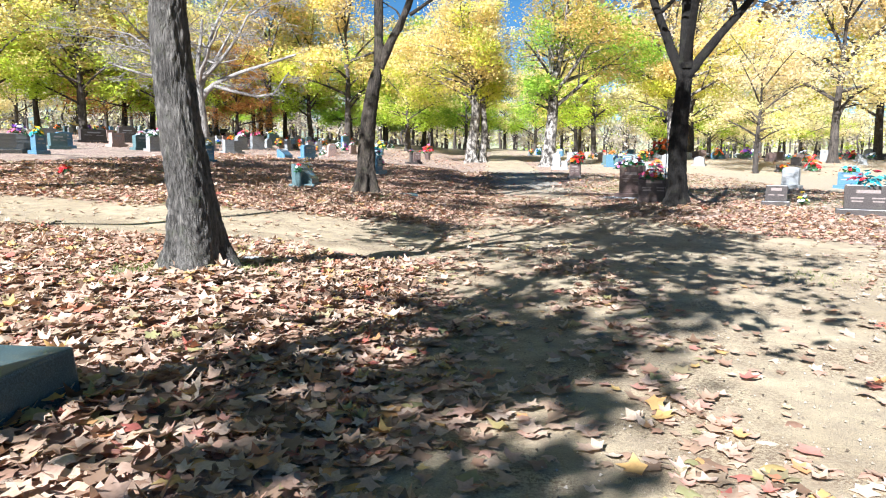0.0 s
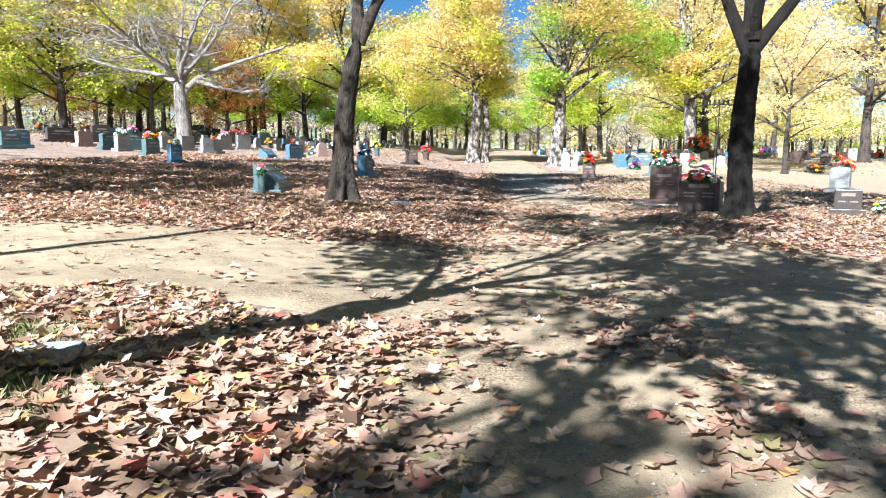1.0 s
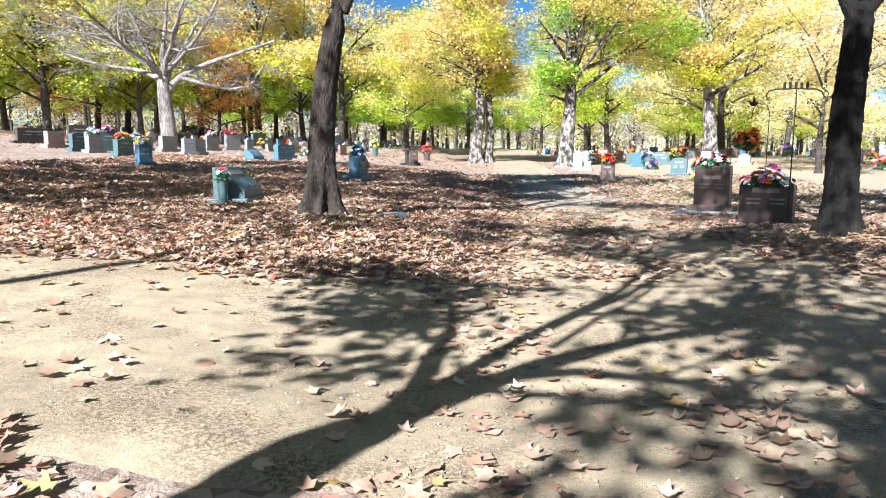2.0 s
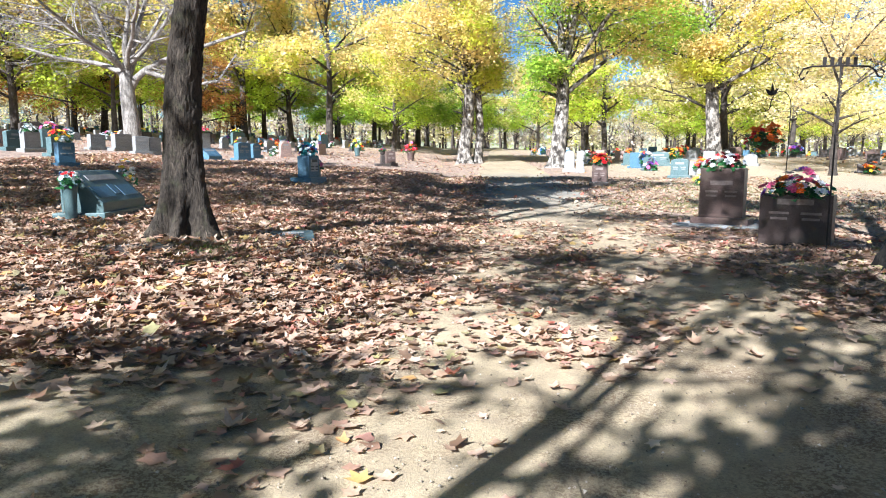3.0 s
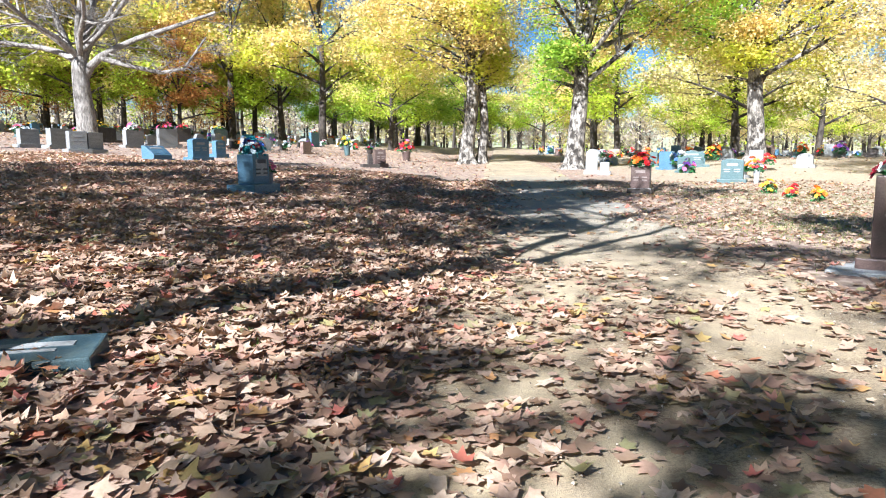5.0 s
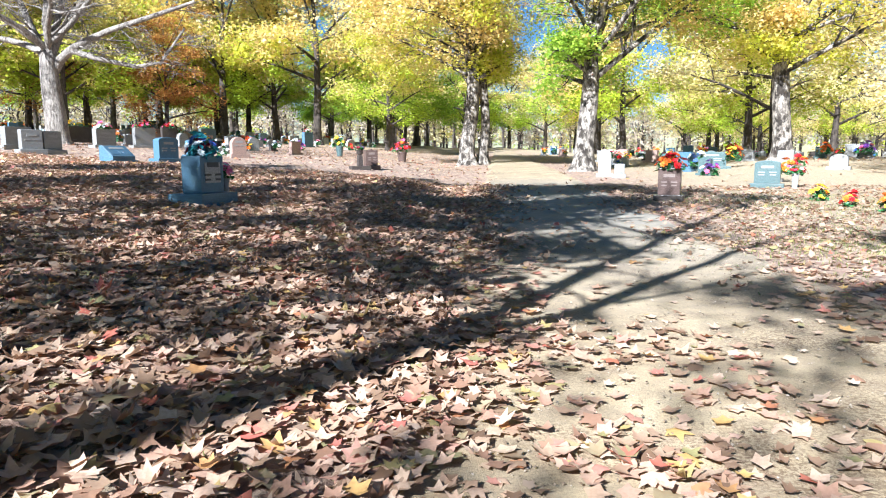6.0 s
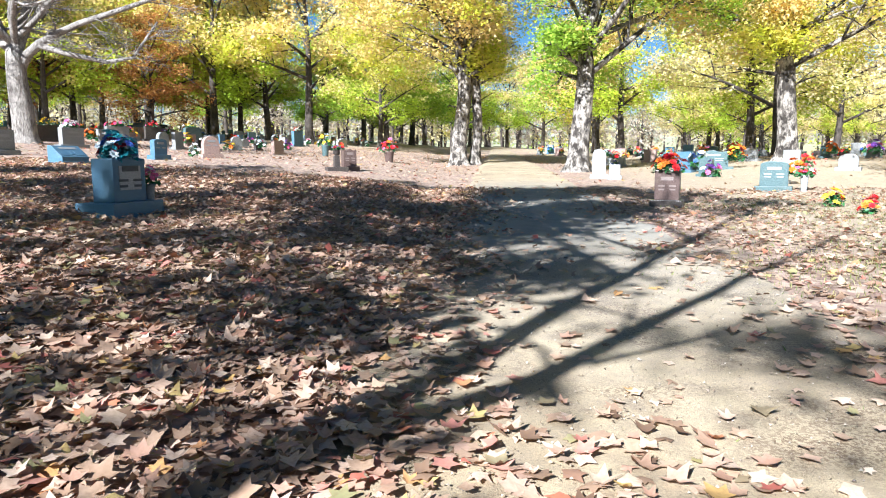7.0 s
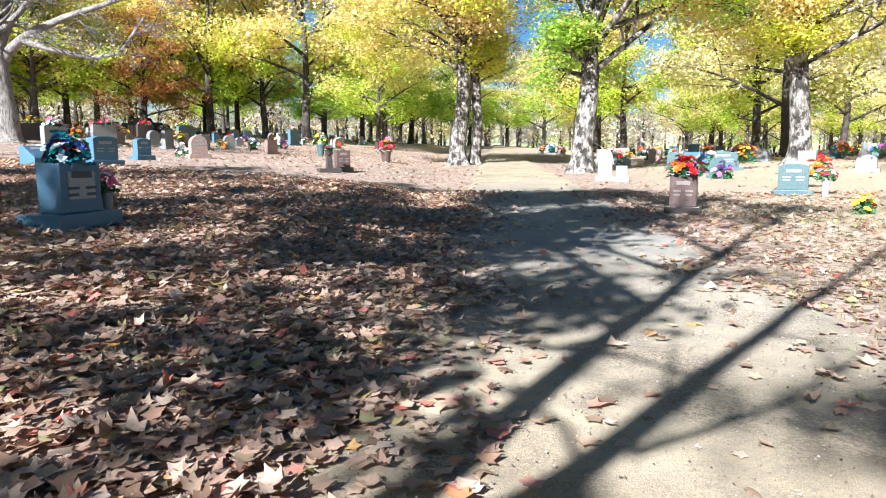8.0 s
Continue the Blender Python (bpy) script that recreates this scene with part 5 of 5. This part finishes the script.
# the farther rows of graves
def grave_rows():
    r = np.random.default_rng(12)
    forms = []
    for k in range(12):
        mat_ = [M_GREY, M_WHITE, M_GREY, M_DARK, M_PINK, M_GREENSTONE, M_WHITE, M_RUST, M_BLUE, M_DARK, M_CONCRETE, M_WHITE][k]
        style = ["flat", "arch", "round", "serp"][k % 4]
        s = headstone(f"weathered {HUES.get(mat_.name, 'pale')} {TOPS[style]} headstone in a far row", pose(0, 0, -200), r.uniform(0.5, 0.95), r.uniform(0.4, 0.8), 0.25, mat_, style, True, None)
        forms.append(s)
    blooms = []
    for k, cols in enumerate([["red", "red", "orange"], ["white", "pale", "pink"], ["yellow", "orange"], ["pink", "purple", "white"], ["teal", "blue", "white"], ["orange", "red", "yellow"]]):
        blooms.append(flowers(f"{cols[0]} and {cols[1]} artificial grave flowers", pose(0, 0, -200), 0.66, 0.42, cols, 12, 0.12, 0.5, 60 + k, blades=50))
    placed = [(a[0], a[1]) for a in LEFT_ROW] + [(p[1], p[2]) for p in PLANTED] + [(-16.95, 47.4)]
    spots = []
    left_turn = 62
    for y in np.arange(52, 112, 4.2):
        spots += [(x + r.uniform(-0.9, 0.9), y + r.uniform(-0.5, 0.5), left_turn) for x in np.arange(-0.62 * y + 4, -4 - 0.03 * y, 2.6) if r.random() < 0.62]
    for y in np.arange(38, 96, 3.5):
        spots += [(x + r.uniform(-0.9, 0.9), y + r.uniform(-0.5, 0.5), -45) for x in np.arange(max(11.5, float(lane_right(y)) + 3.4), 0.62 * y + 7, 2.5) if r.random() < 0.70]
    for x, y, turn in spots:
        if min((x - a) ** 2 + (y - b) ** 2 for a, b in placed) < 1.6 or (x - 10.5) ** 2 + (y - 33) ** 2 < 9:
            continue
        placed.append((x, y))
        copy_thing(forms[int(r.integers(0, 12))], on(x, y, turn + r.uniform(-10, 10), -0.02, r.uniform(0.7, 1.0)))
        if r.random() < 0.55:
            copy_thing(blooms[int(r.integers(0, 6))], on(x + r.uniform(-0.5, 0.5), y - 0.5, r.uniform(0, 360), 0.05 if r.random() < 0.5 else 0.25, r.uniform(0.8, 1.3)))
    for s in forms + blooms:
        for c in (*s.children_recursive, s):
            bpy.data.objects.remove(c)


grave_rows()


# a dark car standing far off under the trees
def parked_car(m):
    car = thing("parked_car", "dark parked car far off under the trees", "car", m)
    part("body", box(1.85, 4.4, 0.62, 0.12, 0.32), plain("dark_car_paint", (0.03, 0.035, 0.04), 0.25), car)
    part("cabin", box(1.65, 2.4, 0.60, 0.14, 0.90, 0, 0.2, 0.82), plain("dark_glass", (0.02, 0.025, 0.03), 0.1), car)
    tyre = plain("tyre_rubber", (0.02, 0.02, 0.02), 0.9)
    for sx in (-0.85, 0.85):
        for sy in (-1.35, 1.35):
            v, f = tubes([(np.array([(sx - 0.11, sy, 0.32), (sx - 0.1, sy, 0.32), (sx + 0.1, sy, 0.32), (sx + 0.11, sy, 0.32)]), np.array([0.02, 0.32, 0.32, 0.02]))], lambda q: 18)
            from_mesh("wheel", quick_mesh("wheel", v, f, tyre), car)
    return car


parked_car(on(-33.0, 96.0, 70, 0))


# ---- fallen leaves, grass ----
def leaf_cover(x, y):
    """How thickly the leaves lie, 0 to 1."""
    wob = 0.45 * np.sin(y * 1.9 + 1.3) * np.sin(y * 0.7) + 0.25 * np.sin(y * 4.3 + x)
    e = x - (lane_left(y) + wob * 0.6)
    left = np.where(e < 0, 1.0, 0.75 * np.exp(-np.maximum(e, 0) / 0.38))
    lo, hi = 8.2 + 0.06 * x + 0.03 * np.abs(x) + 0.3 * np.sin(x * 2.1), 12.75 + 0.10 * x + 0.3 * np.sin(x * 1.7 + 1)
    inside = step(lo - 0.5, lo + 0.45, y) * step(hi + 0.4, hi - 0.9, y) * step(1.0, -0.3, x)
    left = left * (1 - 0.985 * inside)
    patch = 0.5 + 0.5 * np.sin(1.7 * x + 2.3 * y) * np.sin(2.9 * x - 1.3 * y + 1) + 0.35 * np.sin(5.1 * x + 0.7) * np.sin(4.3 * y)
    patch = np.clip(patch, 0.05, 1.3)
    mid = 0.5 * np.exp(-(((x - (1.25 + 0.04 * y)) / 0.45) ** 2)) * step(10.5, 8.5, y)
    mid = mid + 0.5 * step(12, 13.5, y) * step(21.0, 17.5, y) * step(0, 0.4, x) * np.where((x > 2.75) & (x < 3.75), 0.22, 1.0) * step(5.2, 4.4, x)
    mid = mid + 0.42 * np.exp(-(((x - 2.6) / 0.5) ** 2)) * step(16, 18, y) * step(21.5, 19.5, y) + 0.012
    mid = mid * patch
    r = x - (lane_right(y) + 0.4 * np.sin(y * 1.4))
    bank = np.where(r > 0, 1.0, 0.8 * np.exp(-np.maximum(-r, 0) / 0.4)) * (0.10 + 0.60 * step(8.5, 11, y) * step(20, 16.5, y) * step(10.5, 7.5, x) + 0.16 * step(17, 20, y)) * np.clip(patch + 0.25, 0, 1)
    moss = 0.9 * np.exp(-((x + 2.62) ** 2 + (y - 5.5) ** 2) / 0.09) + 0.9 * np.exp(-((x + 1.72) ** 2 + (y - 5.95) ** 2) / 0.07) + 0.8 * np.exp(-((x + 1.35) ** 2 + (y - 15.2) ** 2) / 0.08) + 0.7 * np.exp(-((x + 2.3) ** 2 + (y - 7.0) ** 2) / 0.12)
    return np.clip(np.maximum(np.maximum(left, mid), bank) * (1 - np.minimum(moss, 1)), 0, 1)


def surface(x, y):
    """The ground's height, with the lanes that lie on it."""
    lane = (x > lane_left(y) - 0.2) & (x < lane_right(y) + 0.2) | (x < 0.5) & (y > 8.4 + 0.09 * np.abs(x) * 0) & (y < 12.6)
    return land(x, y) + np.where(lane, 0.034, 0.0)


def lay_leaves():
    r = np.random.default_rng(21)
    n = int(26 * 35 * 500)
    x, y = r.uniform(-12.5, 14, n), r.uniform(0.6, 36, n)
    ok = (np.abs(x - 0.8) < 2.6 + 0.78 * y) & (r.random(n) < leaf_cover(x, y) * (1 - 0.35 * step(18, 34, y)))
    x, y = x[ok], y[ok]
    dense = leaf_cover(x, y)
    z = surface(x, y) + 0.008 + r.uniform(0, 1, len(x)) ** 1.6 * 0.065 * dense
    size = r.uniform(0.036, 0.074, len(x))
    side = x < lane_left(y)
    near = (y < 23.0) & (x > -5.5) & (x < 6.5)
    for name, label, pick in (("fallen_leaves", "thick carpet of pink, tan and red fallen maple leaves", side & near), ("scattered_leaves", "thin scatter of dry maple leaves on the sandy lane and verge", ~side & near)):
        me = scatter_leaves(name, np.stack([x, y, z], -1)[pick], size[pick], M_FALLEN, r, flat=0.27 if name == "fallen_leaves" else 0.2, curl=0.5 if name == "fallen_leaves" else 0.4)
        tagged(new(name, me), label, "leaves", kind="stuff")
    me = scatter_leaves("leaf_carpet", np.stack([x, y, z], -1)[~near], size[~near] * 1.1, M_FALLEN, r, RAGGED, RAGGED_FACES, 0.34, 0.45)
    tagged(new("leaf_carpet", me), "carpet of tan and red fallen leaves round the graves", "leaves", kind="stuff")
    m = 17000
    x, y = r.uniform(-42, 30, m), r.uniform(34, 82, m) ** 1.0
    ok = ((x < lane_left(y) + 0.2) | (r.random(m) < 0.07) & (x < lane_right(y)) | ((x > lane_right(y)) & (r.random(m) < 0.45))) & (np.abs(x - 1) < 4 + 0.72 * y)
    x, y = x[ok], y[ok]
    me = scatter_leaves("far_leaves", np.stack([x, y, land(x, y) + 0.03], -1), r.uniform(0.05, 0.10, len(x)), M_FALLEN, r, RAGGED, RAGGED_FACES, 0.35, 0.5)
    tagged(new("far_fallen_leaves", me), "fallen leaves strewn between the far graves", "leaves", kind="stuff")


M_GRASS = leaf_material("grass_blade", [(0.0, (0.06, 0.12, 0.02)), (0.5, (0.17, 0.22, 0.05)), (0.8, (0.34, 0.30, 0.13)), (1.0, (0.44, 0.36, 0.20))], (0.3, 0.4, 0.08), 0.3)
BLADE = np.array([(-0.06, -0.0), (0.06, -0.0), (0.03, 0.6), (-0.02, 1.0)])


def lay_grass():
    r = np.random.default_rng(31)
    spots = [(-2.62, 5.5, 0.5, 900), (-1.72, 5.95, 0.45, 700), (-1.35, 15.2, 0.5, 500), (-2.2, 7.0, 0.6, 1100), (-1.8, 15.2, 0.8, 500), (5.2, 14.6, 1.0, 700), (4.3, 7.2, 0.5, 500), (-2.5, 26.5, 1.8, 900), (8.0, 24, 3.4, 5200), (9.5, 30, 3.6, 4600), (11.5, 18, 2.6, 2600), (-2.3, 20.5, 1.4, 700), (7.0, 31.4, 1.2, 600), (0.2, 17.3, 1.0, 240), (-3.4, 21.5, 1.6, 500), (-0.1, 23.8, 1.1, 700), (-1.6, 24.8, 1.5, 900), (6.6, 24.6, 2.0, 1800)]
    places, yaw = [], []
    for cx, cy, rad, n in spots:
        places.append(np.stack([r.normal(cx, rad * 0.55, n), r.normal(cy, rad * 0.55, n)], -1))
    p = np.concatenate(places)
    n = len(p)
    a, h, lean = r.uniform(0, 2 * np.pi, n), r.uniform(0.025, 0.065, n), r.normal(0, 0.45, n)
    v = np.zeros((n, 4, 3))
    v[:, :, 0] = p[:, None, 0] + (BLADE[None, :, 0] * np.cos(a)[:, None] - (BLADE[None, :, 1] ** 2) * (lean * np.sin(a))[:, None]) * h[:, None]
    v[:, :, 1] = p[:, None, 1] + (BLADE[None, :, 0] * np.sin(a)[:, None] + (BLADE[None, :, 1] ** 2) * (lean * np.cos(a))[:, None]) * h[:, None]
    v[:, :, 2] = land(p[:, 0], p[:, 1])[:, None] + BLADE[None, :, 1] * h[:, None]
    f = np.array([(0, 1, 2, 3)])[None] + (np.arange(n) * 4)[:, None, None]
    tagged(new("grass", quick_mesh("grass", v.reshape(-1, 3), f.reshape(-1, 4), M_GRASS)), "thin tufts of green and straw-coloured grass", "grass", kind="stuff")


lay_leaves()
lay_grass()


def single_leaves():
    """Leaves that lie singly on the bare dirt."""
    r = np.random.default_rng(41)
    forms = [scatter_leaves("leaf", np.zeros((1, 3)), np.array([1.0]), M_ONE, r, flat=0.02, curl=0.22) for _ in range(7)]
    made = 0
    while made < 210:
        y = r.uniform(2.0, 28)
        x = r.uniform(float(lane_left(y)) + 0.25, float(lane_right(y)) - 0.1)
        if r.random() < 0.25:
            x, y = r.uniform(-6, 0), r.uniform(8.8, 12.2)
        if leaf_cover(np.array([x]), np.array([y]))[0] > 0.3:
            continue
        made += 1
        m = pose(x, y, float(surface(np.array([x]), np.array([y]))[0]) + 0.012, r.normal(0, 8), r.normal(0, 8), r.uniform(0, 360)) @ Matrix.Scale(r.uniform(0.026, 0.05), 4)
        from_mesh("leaf", forms[made % 7], road if x > 0 else side_road, m)


def one_leaf_material():
    k = Nodes("single_fallen_leaf")
    o = k.n("ObjectInfo")
    c = k.ramp(o.outputs["Random"], FALLEN)
    return k.done(k.mix(0.35, c, (0.60, 0.47, 0.34)), 0.7)


M_ONE = one_leaf_material()
single_leaves()


def lay_gravel():
    """Grit and crumbs of leaf on the bare dirt."""
    r = np.random.default_rng(51)
    n = 60000
    y = r.uniform(1.5, 26, n)
    x = np.where(r.random(n) < 0.75, r.uniform(-0.6, 5.4, n), r.uniform(-7, 0, n))
    lane = ((x > lane_left(y) - 0.1) & (x < lane_right(y) + 0.2)) | ((y > 8.6) & (y < 12.4) & (x < 0.4))
    x, y = x[lane], y[lane]
    s = 0.003 + 0.009 * r.random(len(x)) ** 3
    tpl = np.array([(1, 0, 0.1), (-0.4, 0.9, 0), (-0.5, -0.8, 0.1), (0.05, 0.1, 0.9)])
    v = np.einsum("nij,kj->nki", turns(r, len(x), 0.5), tpl) * s[:, None, None] + np.stack([x, y, surface(x, y) + 0.004], -1)[:, None]
    f = np.array([(0, 1, 3), (1, 2, 3), (2, 0, 3)])[None] + (np.arange(len(x)) * 4)[:, None, None]
    tagged(new("gravel", quick_mesh("gravel", v.reshape(-1, 3), f.reshape(-1, 3), M_GRIT)), "fine grit and crumbled leaf on the sandy lane", "gravel", kind="stuff")


M_GRIT = leaf_material("grit", [(0.0, (0.10, 0.075, 0.05)), (0.5, (0.26, 0.20, 0.14)), (1.0, (0.50, 0.44, 0.36))], (0.3, 0.2, 0.1), 0.02)
lay_gravel()
